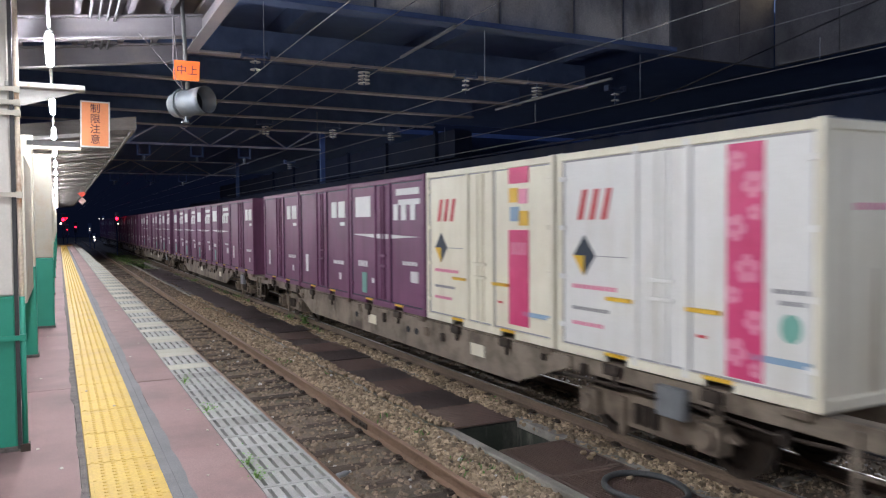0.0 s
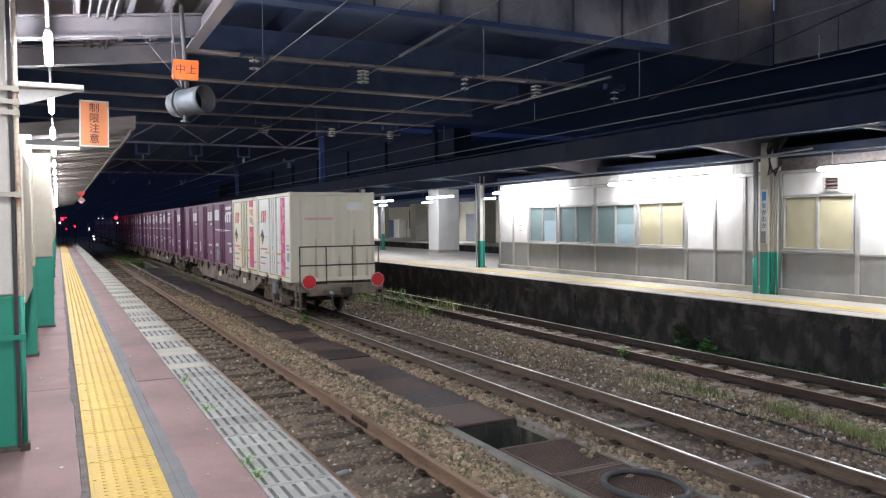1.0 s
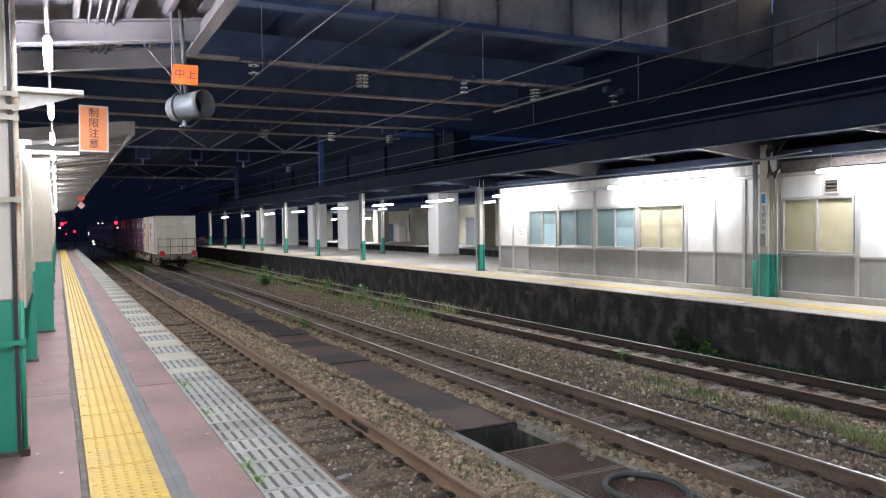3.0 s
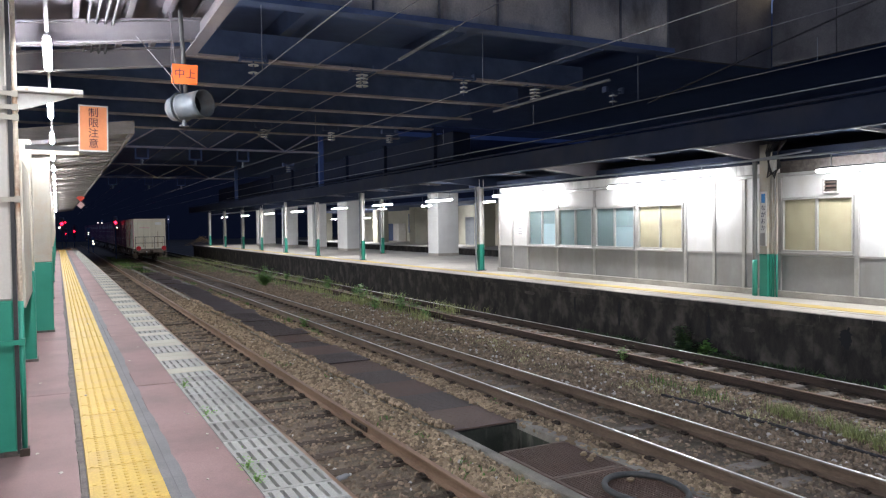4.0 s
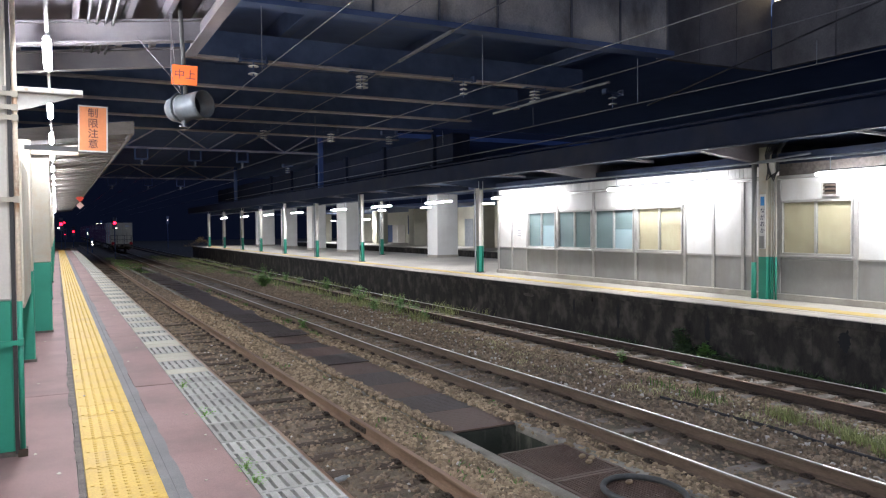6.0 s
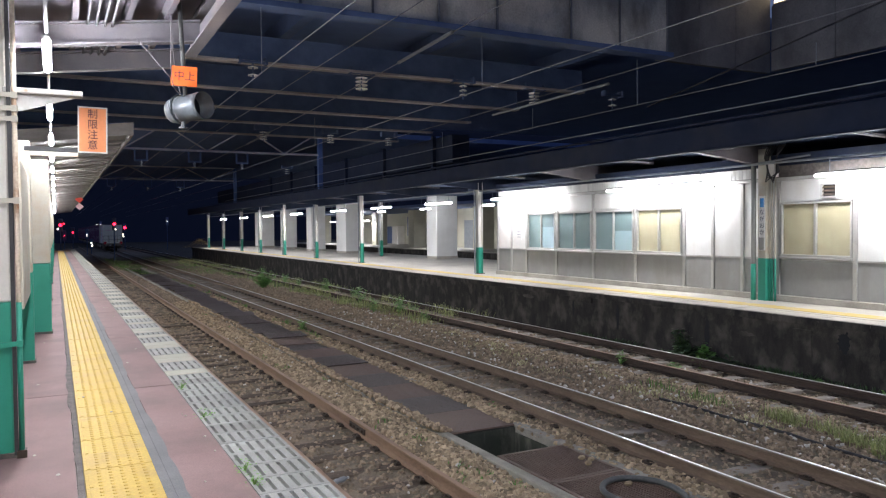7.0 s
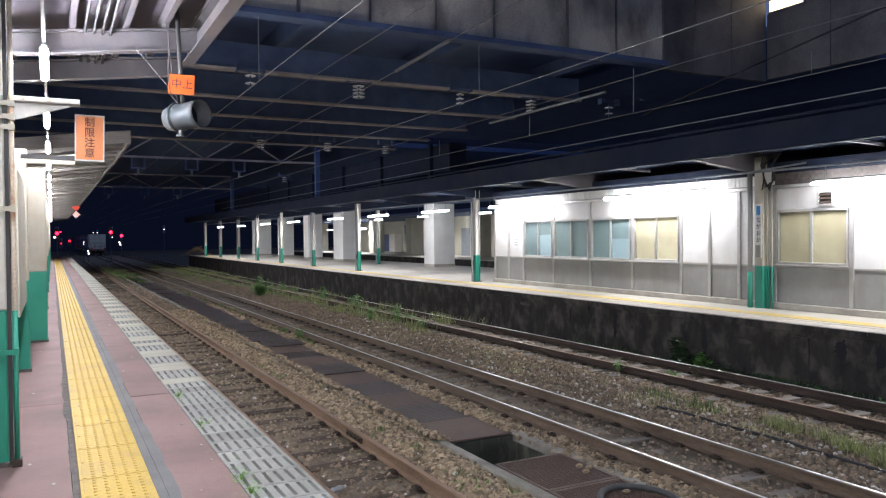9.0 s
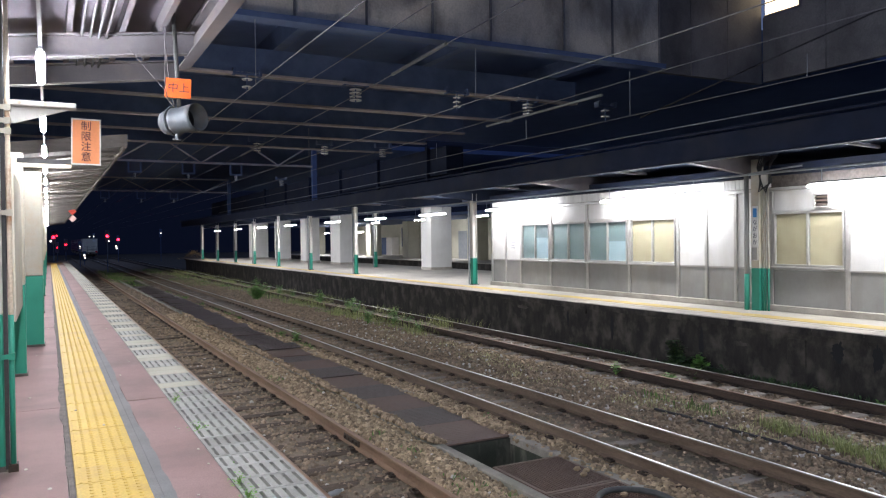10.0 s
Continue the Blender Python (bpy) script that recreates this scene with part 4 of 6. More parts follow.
def lettering(text, size, depth, material, parent, at):
    curve = bpy.data.curves.new("lettering", "FONT")
    curve.body, curve.size, curve.extrude, curve.align_x, curve.align_y = text, size, depth, "CENTER", "CENTER"
    ob = bpy.data.objects.new("lettering", curve)
    scene.collection.objects.link(ob)
    me = bpy.data.meshes.new_from_object(ob)
    bpy.data.objects.remove(ob)
    return part("lettering", me, material, parent, "dark painted characters", at=at)


def big_column():
    col = thing("platform_column", (14.20, 11.80, FAR_TOP), "broad grey column with green foot, pipes and blue station plate", "column", "columns of the far roof")
    part("foot", Shape().box(-0.08, 0.08, -0.11, 0.11, 0, 0.95), M["green_paint"], col, "green painted foot", bevel=0.008)
    part("shaft", Shape().box(-0.08, 0.08, -0.11, 0.11, 0.952, 3.4), M["cream_paint"], col, "dull cream shaft", bevel=0.008)
    part("pipe", Shape().tube((-0.08, 0.23, 0), (-0.08, 0.23, 3.4), 0.055, 12), M["wall_grey"], col, "thick grey downpipe", smooth=True)
    part("pipe_foot", Shape().tube((-0.08, 0.23, 0), (-0.08, 0.23, 0.82), 0.059, 12), M["green_paint"], col, smooth=True)
    for dx, r in ((-0.15, 0.022), (-0.21, 0.018), (-0.29, 0.02)):
        part("conduit", Shape().tube((0.0, dx, 0.0), (0.0, dx, 2.75), r, 8), M["cream_paint"], col, "cream conduit", smooth=True)
        part("conduit_foot", Shape().tube((0.0, dx, 0.0), (0.0, dx, 0.95), r + 0.003, 8), M["green_paint"], col, smooth=True)
    part("name_plate", Shape().box(-0.094, -0.082, -0.09, 0.07, 1.13, 2.35), M["wall_white"], col, "white station name plate")
    part("blue_mark", Shape().box(-0.098, -0.0945, -0.06, 0.04, 2.10, 2.30), PLATE_BLUE, col, "blue rectangle")
    for i, ch in enumerate("ながおか"):
        lettering(ch, 0.13, 0.0015, M["navy_ink"], col, pose(-0.0965, -0.01, 1.98 - i * 0.15, 90, 0, -90))
    part("grey_box", Shape().box(-0.12, -0.0945, -0.08, 0.06, 1.14, 1.42), M["wall_grey"], col, "small grey box", bevel=0.008)
    part("junction_box", Shape().box(-0.16, 0.0, -0.38, -0.22, 2.75, 3.05), M["white_paint"], col, "white junction box", bevel=0.01)
    cable = Shape()
    for i in range(5):
        cable.path([(-0.12 + 0.03 * i, -0.18 - 0.05 * i, 3.45), (-0.17, -0.14 - 0.03 * i, 3.2), (-0.18, -0.26 + 0.02 * i, 2.85 - 0.05 * i), (-0.16, -0.36, 2.62 + 0.04 * i), (-0.14, -0.42 - 0.02 * i, 2.85), (-0.10, -0.40, 3.2), (-0.06, -0.44 - 0.04 * i, 3.45)], 0.014, 6)
    part("cable", cable, M["cable"], col, "looped black cables")
    part("crossbar", Shape().tube((-0.2, -1.3, 3.15), (-0.2, 0.45, 3.05), 0.02, 8), M["galv"], col)


PLATE_BLUE = surface("blue_plate_mark", (0.03, 0.20, 0.50), (0.05, 0.25, 0.58), 0.4, 3, 60, 0.0)
big_column()


def white_pillar(x0, x1, y0, y1):
    p = part("pillar", Shape().box(0, x1 - x0, 0, y1 - y0, 0, 3.5), M["pillar"], None, bevel=0.025, at=(x0, y0, FAR_TOP))
    part("pillar_base", Shape().box(-0.015, x1 - x0 + 0.015, -0.015, y1 - y0 + 0.015, 0, 0.14), M["coping"], p, "grey skirting")
    return tagged(p, "square white pillar standing on the platform", "pillar", "white pillars")


for x0, x1, y0, y1 in ((18.7, 20.0, 37.15, 38.4), (18.05, 19.0, 50.0, 52.0), (17.75, 18.9, 57.0, 58.3), (18.0, 19.1, 65.6, 67.0), (17.6, 19.0, 73.0, 75.0)):
    white_pillar(x0, x1, y0, y1)


def vent_box():
    v = thing("wall_vent", (FRONT - 0.05, 10.10, 3.21), "square louvred wall vent with a dull metal hood", "vent")
    part("frame", Shape().box(-0.06, 0.02, 0, 0.03, 0, 0.30).box(-0.06, 0.02, 0.34, 0.37, 0, 0.30).box(-0.06, 0.02, 0.03, 0.34, 0, 0.03).box(-0.06, 0.02, 0.03, 0.34, 0.27, 0.30), M["aluminium"], v)
    # black backing paints the dark behind the slats
    part("backing", Shape().box(0.005, 0.02, 0.03, 0.34, 0.03, 0.27), M["slot"], v)
    for i in range(3):
        part("slat", Shape().prism([(-0.05, 0.045 + i * 0.078), (0.0, 0.085 + i * 0.078), (0.0, 0.090 + i * 0.078), (-0.052, 0.050 + i * 0.078)], 0.03, 0.34), M["iron"], v)


vent_box()


# ---- tube lamps ----
def tube_lamp(at, length, label, group, bracket=0.3):
    lamp = thing("tube_lamp", at, label, "lamp", group)
    near = bracket < 0.23
    rad = 0.030 if near else 0.034
    hw = 0.030 if near else 0.05
    part("housing", Shape().prism([(-hw, 0.072), (hw, 0.072), (0.022, 0.10), (-0.022, 0.10)], -length / 2 + 0.1, length / 2 - 0.1), M["trunking"], lamp, "white housing")
    part("tube", Shape().lathe([(0.0, -length / 2), (rad * 0.7, -length / 2 + 0.01), (rad, -length / 2 + 0.04), (rad, length / 2 - 0.04), (rad * 0.7, length / 2 - 0.01), (0.0, length / 2)], pose(0, 0, 0.02, 90, 0, 0), 12), M["tube" if near else "tube_far"], lamp, "lit fluorescent tube")
    for s in (-1, 1):
        part("holder", Shape().box(-0.014, 0.014, s * (length / 2 - 0.06) - 0.01, s * (length / 2 - 0.06) + 0.01, 0.05, 0.09), M["trunking"], lamp)
        part("hanger", Shape().tube((0, s * length * 0.4, 0.09), (0, s * length * 0.4, 0.10 + bracket), 0.008, 6), M["galv"], lamp)
    return lamp


near_lamp = tube_lamp((-0.03, NEAR_TUBES[0], 4.0), 1.0, "lit white tube lamp hung in a row under the roof", "tube lamps over the pink platform", 0.22)
for yy in NEAR_TUBES[1:]:
    copy_thing(near_lamp, pose(-0.03, yy, 4.0))
for ya, yb in FAR_TUBES:
    tube_lamp((13.95, (ya + yb) / 2, 3.63), yb - ya, "long lit tube lamp under the far platform roof", "tube lamps over the far platform", 0.24)
for yy in (29.8, 36.3, 42.4):
    tube_lamp((17.6, yy, 3.66), 1.2, "short lit tube lamp on the far side of the platform", "tube lamps over the far platform", 0.70)
trunk = part("lamp_trunking", Shape().box(-0.042, -0.018, -8, 64, 4.12, 4.16), M["trunking"])
tagged(trunk, "grey cable trunking carrying the row of lamps", "trunking")


# ---- roof over the pink platform ----
SLOPE = Matrix(((1, 0, 0, 0), (0, 1, 0, 0), (0.125, 0, 1, -0.156), (0, 0, 0, 1)))   # the roof rises towards its edge


def build_near_roof():
    roof = thing("roof_near", (0, 0, 0), "pale steel platform roof with mauve boards", "roof", kind="structure")
    part("boarding", Shape().box(-6, 1.25, -8, 8.75, 4.75, 4.83, SLOPE), M["roof_mauve"], roof, "mauve-grey boards")
    part("fascia", Shape().box(1.25, 1.30, -8, 8.0, 4.39, 4.58).box(1.19, 1.25, -8, 8.0, 4.39, 4.41), M["roof_steel"], roof, "pale steel fascia channel")
    part("fascia_top", Shape().box(1.251, 1.36, -8, 8.75, 4.70, 4.88), M["roof_steel"], roof)
    for x0 in (-3.0, -2.2, -1.4, -0.75, -0.3, 0.19, 0.62, 0.95):
        part("purlin", Shape().box(x0 - 0.025, x0 + 0.025, -8, 8.7, 4.61, 4.745, SLOPE), M["roof_steel"], roof)
    for x0 in (0.29, 0.36, 0.43, 0.49):
        part("conduit", Shape().tube((x0, -8, 4.47), (x0, 8.7, 4.47), 0.012, 8), M["trunking"], roof, "conduit")
    for yy, deep in ((-4.6, 0.2), (-0.6, 0.2), (3.4, 0.2), (7.4, 0.2), (8.62, 0.2)):
        beam = Shape().box(-6, 1.245, yy - 0.006, yy + 0.006, 4.425, 4.588, SLOPE).box(-6, 1.245, yy - 0.06, yy + 0.06, 4.405, 4.423, SLOPE).box(-6, 1.245, yy - 0.06, yy + 0.06, 4.59, 4.606, SLOPE)
        part("cross_beam", beam, M["roof_steel"], roof, "pale steel I-beam")
    # the boarded part further on
    ceiling = Shape()
    rnd = random.Random(2)
    y = 14.5
    while y < 72:
        lift = rnd.uniform(0, 0.03)
        ceiling.box(-6, 1.20, y + 0.05, y + 0.90, 4.345 + lift, 4.42, SLOPE)
        ceiling.box(-6, 1.20, y + 0.905, y + 0.945, 4.32, 4.36, SLOPE)
        y += 0.95
    part("ceiling", ceiling, M["plank"], roof, "weathered plank ceiling")
    part("end_board", Shape().box(-6, 1.27, 14.40, 14.48, 4.34, 4.56, SLOPE), M["plank"], roof, "board across the roof's end")
    part("deck", Shape().box(-6, 1.27, 14.5, 72.5, 4.45, 4.56, SLOPE), M["dark_steel"], roof)
    part("eave_board", Shape().box(1.21, 1.27, 14.5, 72.5, 4.33, 4.448), M["plank"], roof)


build_near_roof()


def near_post(at, wide, deep, label, top):
    p = thing("platform_post", at, label, "post", "posts of the near roof")
    part("foot", Shape().box(-wide, 0, 0, deep, 0, 1.06), M["green_paint"], p, "green painted foot", bevel=0.012)
    part("shaft", Shape().box(-wide, 0, 0, deep, 1.062, top), M["white_paint" if wide > 0.3 else "cream_paint"], p, "cream painted shaft", bevel=0.012)
    part("base", Shape().box(-wide - 0.04, 0.015, -0.03, deep + 0.03, 0, 0.03), M["mortar"], p)
    return p


p1 = near_post((-0.277, 5.90, TOP), 0.45, 0.35, "white and green steel post with a rusty pipe and black cable", 3.3)
part("pipe", Shape().tube((0.045, -0.02, 0.08), (0.045, -0.02, 3.3), 0.016, 10), M["rust_pipe"], p1, "rust-stained pipe", smooth=True)
part("pipe_foot", Shape().tube((0.045, -0.02, 0.0), (0.045, -0.02, 1.06), 0.018, 10), M["green_paint"], p1, smooth=True)
part("cable", Shape().box(0.0005, 0.025, -0.045, -0.02, 0.02, 3.3), M["cable"], p1, "flat black cable")
for z in (0.78, 1.75, 2.3, 2.37, 2.46):
    part("clamp", Shape().box(-0.12, 0.030, -0.058, -0.047, z - 0.016, z + 0.016).box(0.027, 0.066, -0.052, 0.012, z - 0.022, z + 0.022), M["green_paint" if z < 1 else "cream_paint"], p1, "bolted strap")
part("shoe", Shape().box(0.015, 0.075, -0.06, 0.02, 0.0, 0.05), M["iron"], p1, "rusty pipe shoe")
p2 = near_post((-0.245, 10.05, TOP), 0.16, 0.16, "cream and green steel post on the pink platform", 2.60)
p3 = near_post((-0.075, 12.85, TOP), 0.26, 0.26, "broad cream and green post on the pink platform", 2.62)
for yy in (19.0, 25.2, 31.4, 37.6, 43.8, 50.0, 56.2, 62.4, 68.6):
    copy_thing(p3, pose(-0.10, yy, TOP))

br = thing("lamp_bracket", (-0.30, 5.95, 3.47), "cream steel gusset bracket stained with rust", "bracket")
part("flange", Shape().box(0.0, 0.49, -0.06, 0.06, 0.115, 0.15), M["wall_white"], br, bevel=0.004)
part("web", Shape().prism([(0.0, -0.01), (0.12, 0.0), (0.46, 0.113), (0.0, 0.113)], -0.008, 0.008), M["wall_white"], br)
for x in (0.14, 0.30, 0.42):
    part("bolt", Shape().tube((x, -0.062, 0.133), (x, -0.069, 0.133), 0.012, 6), M["rust_pipe"], br)
br2 = thing("lamp_bracket", (-0.24, 10.05, 3.53), "thin cream bracket arm stained with rust", "bracket")
part("flange", Shape().box(0.0, 0.50, -0.04, 0.04, 0.0, 0.055), M["cream_paint"], br2, bevel=0.004)
board = part("sign_board", Shape().box(-0.012, 0.012, 0, 2.046, 0, 1.38), M["cream_paint"], None, bevel=0.004, at=(-0.285, 8.0, 1.92))
tagged(board, "white board seen edge-on, fixed to a post", "board")


# ---- bridge and wires overhead ----
def build_bridge():
    bridge = thing("overbridge", (0, 0, 0), "dark stained concrete and steel bridge crossing the tracks", "bridge", kind="structure")
    part("deck", Shape().box(-30, 45, 13.34, 34, 7.6, 7.9), M["navy_deck"], bridge, "dark underside")
    rnd = random.Random(5)
    joints = [-5.55 + 1.35 * i for i in range(8)] + [5.25, 6.60, 7.90, 9.70, 11.0, 12.36]
    for x0, x1 in zip(joints, joints[1:]):
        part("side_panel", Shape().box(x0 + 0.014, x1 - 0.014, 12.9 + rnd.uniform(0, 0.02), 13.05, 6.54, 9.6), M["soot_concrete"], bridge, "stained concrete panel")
        part("joint_rib", Shape().box(x1 - 0.045, x1 - 0.012, 12.86, 12.899, 6.54, 9.6), M["concrete_dark"], bridge, "dark joint rib")
    part("panel_backing", Shape().box(-5.5, 12.3, 13.052, 13.14, 6.54, 9.6), M["concrete_dark"], bridge)
    part("lower_flange", Shape().box(-6, 12.38, 12.72, 13.1, 6.42, 6.52), M["dark_steel"], bridge)
    for i in range(3):
        x0 = 12.38 + i * 1.22
        part("side_panel", Shape().box(x0 + 0.012, x0 + 1.208, 13.16, 13.32, 6.46, 10.5), M["concrete_dark"], bridge, "stained concrete panel")
    for i in range(12):
        y1 = 13.15 - i * 1.75
        if i == 0:
            part("side_panel", Shape().box(16.05, 16.2, y1 - 1.738, y1 - 0.01, 6.5, 8.12), M["concrete_dark"], bridge)
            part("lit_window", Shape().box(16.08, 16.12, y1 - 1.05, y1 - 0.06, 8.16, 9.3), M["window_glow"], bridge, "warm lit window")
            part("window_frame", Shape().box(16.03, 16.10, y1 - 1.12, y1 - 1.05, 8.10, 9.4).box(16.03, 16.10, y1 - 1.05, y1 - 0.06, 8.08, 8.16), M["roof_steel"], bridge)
            part("side_panel", Shape().box(16.05, 16.2, y1 - 1.738, y1 - 1.125, 8.125, 10.5), M["concrete_dark"], bridge)
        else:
            part("side_panel", Shape().box(16.05, 16.2, y1 - 1.738, y1 - 0.01, 6.5, 10.5), M["concrete_dark"], bridge, "stained concrete panel")
    for yy in (17.1, 20.45, 23.55, 26.6, 29.9):
        part("cross_beam", Shape().box(-14, 13.2, yy - 0.01, yy + 0.01, 6.42, 7.0), M["dark_steel"], bridge)
        part("flange", Shape().box(-14, 13.2, yy - 0.13, yy + 0.13, 6.365, 6.418), M["flange"], bridge, "rust-streaked lower flange")
    for x in (4.9, 8.8, 12.9):
        part("stringer", Shape().box(x - 0.12, x + 0.12, 13.4, 33.9, 7.15, 7.6), M["dark_steel"], bridge)
    part("knee_brace", Shape().prism([(4.95, 7.5), (5.2, 7.5), (5.4, 6.95), (5.28, 6.95)], 14.2, 14.5), M["soot_concrete"], bridge)
    part("girder", Shape().box(14.6, 15.4, 27.5, 78, 5.35, 6.5), M["black_steel"], bridge, "long concrete girder")
    for yy in (29, 34.5, 40, 45.5, 51, 56.5):
        part("girder_post", Shape().box(14.45, 14.6, yy, yy + 0.2, 5.0, 6.6), M["black_steel"], bridge)
    part("deck_far", Shape().box(-30, 45, 46, 90, 8.6, 8.9), M["navy_deck"], bridge)


build_bridge()


def insulator(at, label, n=4, r=0.115, drop=0.42):
    ins = thing("insulator", at, label, "insulator", "insulators under the bridge")
    part("hanger", Shape().box(-0.30, 0.30, -0.05, 0.05, 0.0, 0.05).tube((0, 0, -drop), (0, 0, 0.02), 0.018, 8).box(-0.32, -0.26, -0.09, 0.09, -0.02, 0.14).box(0.26, 0.32, -0.09, 0.09, -0.02, 0.14), M["dark_steel"], ins)
    for i in range(n):
        z = -0.06 - i * (drop - 0.08) / n
        part("shed", Shape().lathe([(0.02, z), (r, z - 0.03), (r * 0.96, z - 0.05), (0.03, z - 0.035)], sides=14), M["porcelain"], ins, smooth=True)
    return ins


for x, yy, n, r in ((4.0, 17.0, 2, 0.12), (6.62, 17.1, 4, 0.15), (9.35, 17.0, 3, 0.10), (11.6, 17.1, 4, 0.15), (14.2, 17.0, 2, 0.12)):
    insulator((x, yy, 6.36), "white ribbed porcelain insulator under a bridge beam", n, r)
for x, yy in ((6.83, 27.6), (9.4, 27.6), (11.8, 27.6)):
    insulator((x, yy, 6.30), "small porcelain insulator under a bridge beam", 4, 0.14)
insulator((12.0, 43.0, 6.2), "distant white porcelain insulator under the bridge", 3, 0.14)


def wire(name, pts, r, label, mt="wire"):
    ob = part(name, Shape().path(pts, r, 6), M[mt])
    return tagged(ob, label, "wire")


H = EYE[2]
wire("contact_wire", [(3.10, -8, H + 2.62), (3.12, 60, H + 2.60), (3.1, 140, H + 2.6)], 0.008, "overhead contact wire above the rusty track")
wire("feeder_wire", [(5.20, -8, H + 3.62), (5.25, 40, H + 3.55), (5.3, 140, H + 3.5)], 0.009, "thin feeder wire under the bridge")
wire("messenger_wire", [(5.60, -8, H + 3.45), (6.20, 10, H + 3.45), (6.52, 17.1, H + 3.43), (6.93, 31, H + 3.45), (6.95, 60, H + 3.4), (6.83, 140, H + 3.3)], 0.010, "messenger wire above the middle track")
wire("contact_wire", [(7.05, -8, H + 2.56), (6.95, 60, H + 2.52), (6.8, 140, H + 2.5)], 0.008, "overhead contact wire above the middle track")
wire("messenger_wire", [(11.4, -8, H + 3.465), (11.4, 12, H + 3.465), (11.45, 20, H + 3.44), (11.4, 60, H + 3.4), (10.8, 140, H + 3.3)], 0.010, "messenger wire above the track by the platform")
wire("contact_wire", [(10.8, -8, H + 2.53), (10.8, 60, H + 2.52), (10.8, 140, H + 2.5)], 0.008, "overhead contact wire above the track by the platform")
wire("feeder_cable", [(11.8, -8, H + 2.296), (11.8, 24, H + 2.296), (11.8, 60, H + 2.28)], 0.014, "sagging cable along the far roof", "galv")
wire("feeder_cable", [(12.6, -8, H + 4.4), (12.4, 6.4, H + 3.75), (12.9, 8.2, H + 3.9), (14.6, 16, H + 3.3)], 0.02, "dark drooping cable under the bridge", "cable")
for pts in ([(6.28, 11.8, H + 3.45), (6.40, 14.4, H + 3.44)], [(6.80, 26.6, H + 3.445), (6.92, 30.6, H + 3.45)], [(11.42, 13.8, H + 3.30), (11.45, 19.0, H + 3.30)]):
    tagged(part("wire_sleeve", Shape().path(pts, 0.035, 8), M["galv"]), "pale insulating sleeve on a messenger wire", "sleeve")
for x, yy, z0, z1 in ((10.85, 12.2, H + 2.53, H + 3.465), (10.8, 16.0, H + 2.53, H + 3.0), (10.8, 21.0, H + 2.53, H + 3.0), (7.0, 22.0, H + 2.55, H + 3.38), (7.0, 12.0, H + 2.55, H + 3.5), (3.11, 12.6, H + 2.6, H + 3.7), (10.8, 8.0, H + 2.53, H + 2.9)):
    tagged(part("dropper", Shape().tube((x, yy, z0), (x, yy, z1), 0.006, 6), M["galv"]), "thin vertical dropper wire between overhead wires", "wire")


def truss(yy, z0, z1):
    """A lattice portal across the tracks with square drop frames."""
    t = thing("wire_portal", (0, yy, 0), "dark lattice portal carrying the overhead wires", "portal", "portals over the tracks")
    for z in (z0, z1):
        part("chord", Shape().box(-3, 13, -0.06, 0.06, z - 0.05, z + 0.05), M["flange"], t)
    n = 8
    for i in range(n):
        xa, xb = -3 + 16 * i / n, -3 + 16 * (i + 1) / n
        za, zb = (z0, z1) if i % 2 else (z1, z0)
        part("diagonal", Shape().tube((xa, 0, za), (xb, 0, zb), 0.04, 6), M["flange"], t)
    for x in (3.83, 6.37, 8.76):
        part("drop_frame", Shape().box(x - 0.32, x - 0.25, -0.04, 0.04, z0 - 0.53, z0).box(x + 0.25, x + 0.32, -0.04, 0.04, z0 - 0.53, z0).box(x - 0.32, x + 0.32, -0.04, 0.04, z0 - 0.60, z0 - 0.53), M["dark_steel"], t)
        part("insulator", Shape().lathe([(0.03, z0 - 0.60), (0.07, z0 - 0.66), (0.07, z0 - 0.71), (0.03, z0 - 0.74), (0.07, z0 - 0.80), (0.07, z0 - 0.85), (0.03, z0 - 0.88)], Matrix.Translation((x, 0, 0)), sides=10), M["galv"], t, "dull grey insulator", smooth=True)
    for x in (-3, 13):
        part("leg", Shape().box(x - 0.12, x + 0.12, -0.12, 0.12, -0.6 if x < 0 else 4.7, z1), M["navy_deck"], t)


truss(40.0, 6.70, 7.95)
truss(62.0, 6.6, 7.6)


# ---- signs and speaker hung from the near roof ----
s1 = thing("hanging_sign", pose(1.056, 7.11, 4.021, 0, 2.6, -14) @ Matrix.Diagonal((0.9, 0.9, 0.9, 1)), "small orange sign with dark characters on a pole", "sign")
part("plate", Shape().box(-0.125, 0.125, -0.006, 0.006, -0.098, 0.098), M["orange"], s1, bevel=0.003)
lettering("中上", 0.105, 0.002, M["ink"], s1, pose(0.005, -0.0075, -0.002, 90, 0, 0))
s2 = thing("hanging_sign", pose(0.378, 8.95, 3.725, 0, 1.0, -2), "orange warning sign with white rim hung from a bracket", "sign")
part("plate", Shape().box(-0.140, 0.140, -0.006, 0.006, -0.244, 0.244), M["orange_pale"], s2, bevel=0.003)
rim = Shape().box(-0.145, 0.145, -0.009, 0.009, 0.232, 0.247).box(-0.145, 0.145, -0.009, 0.009, -0.247, -0.232).box(-0.145, -0.131, -0.009, 0.009, -0.232, 0.232).box(0.131, 0.145, -0.009, 0.009, -0.232, 0.232)
part("rim", rim, M["wall_white"], s2, "white rim")
for i, ch in enumerate("制限注意"):
    lettering(ch, 0.105, 0.002, M["ink"], s2, pose(0.0, -0.0085, 0.164 - i * 0.110, 90, 0, 0))
part("arm", Shape().box(-0.652, 0.0, 0.009, 0.03, -0.25, -0.20), M["trunking"], s2, "grey arm to the post")


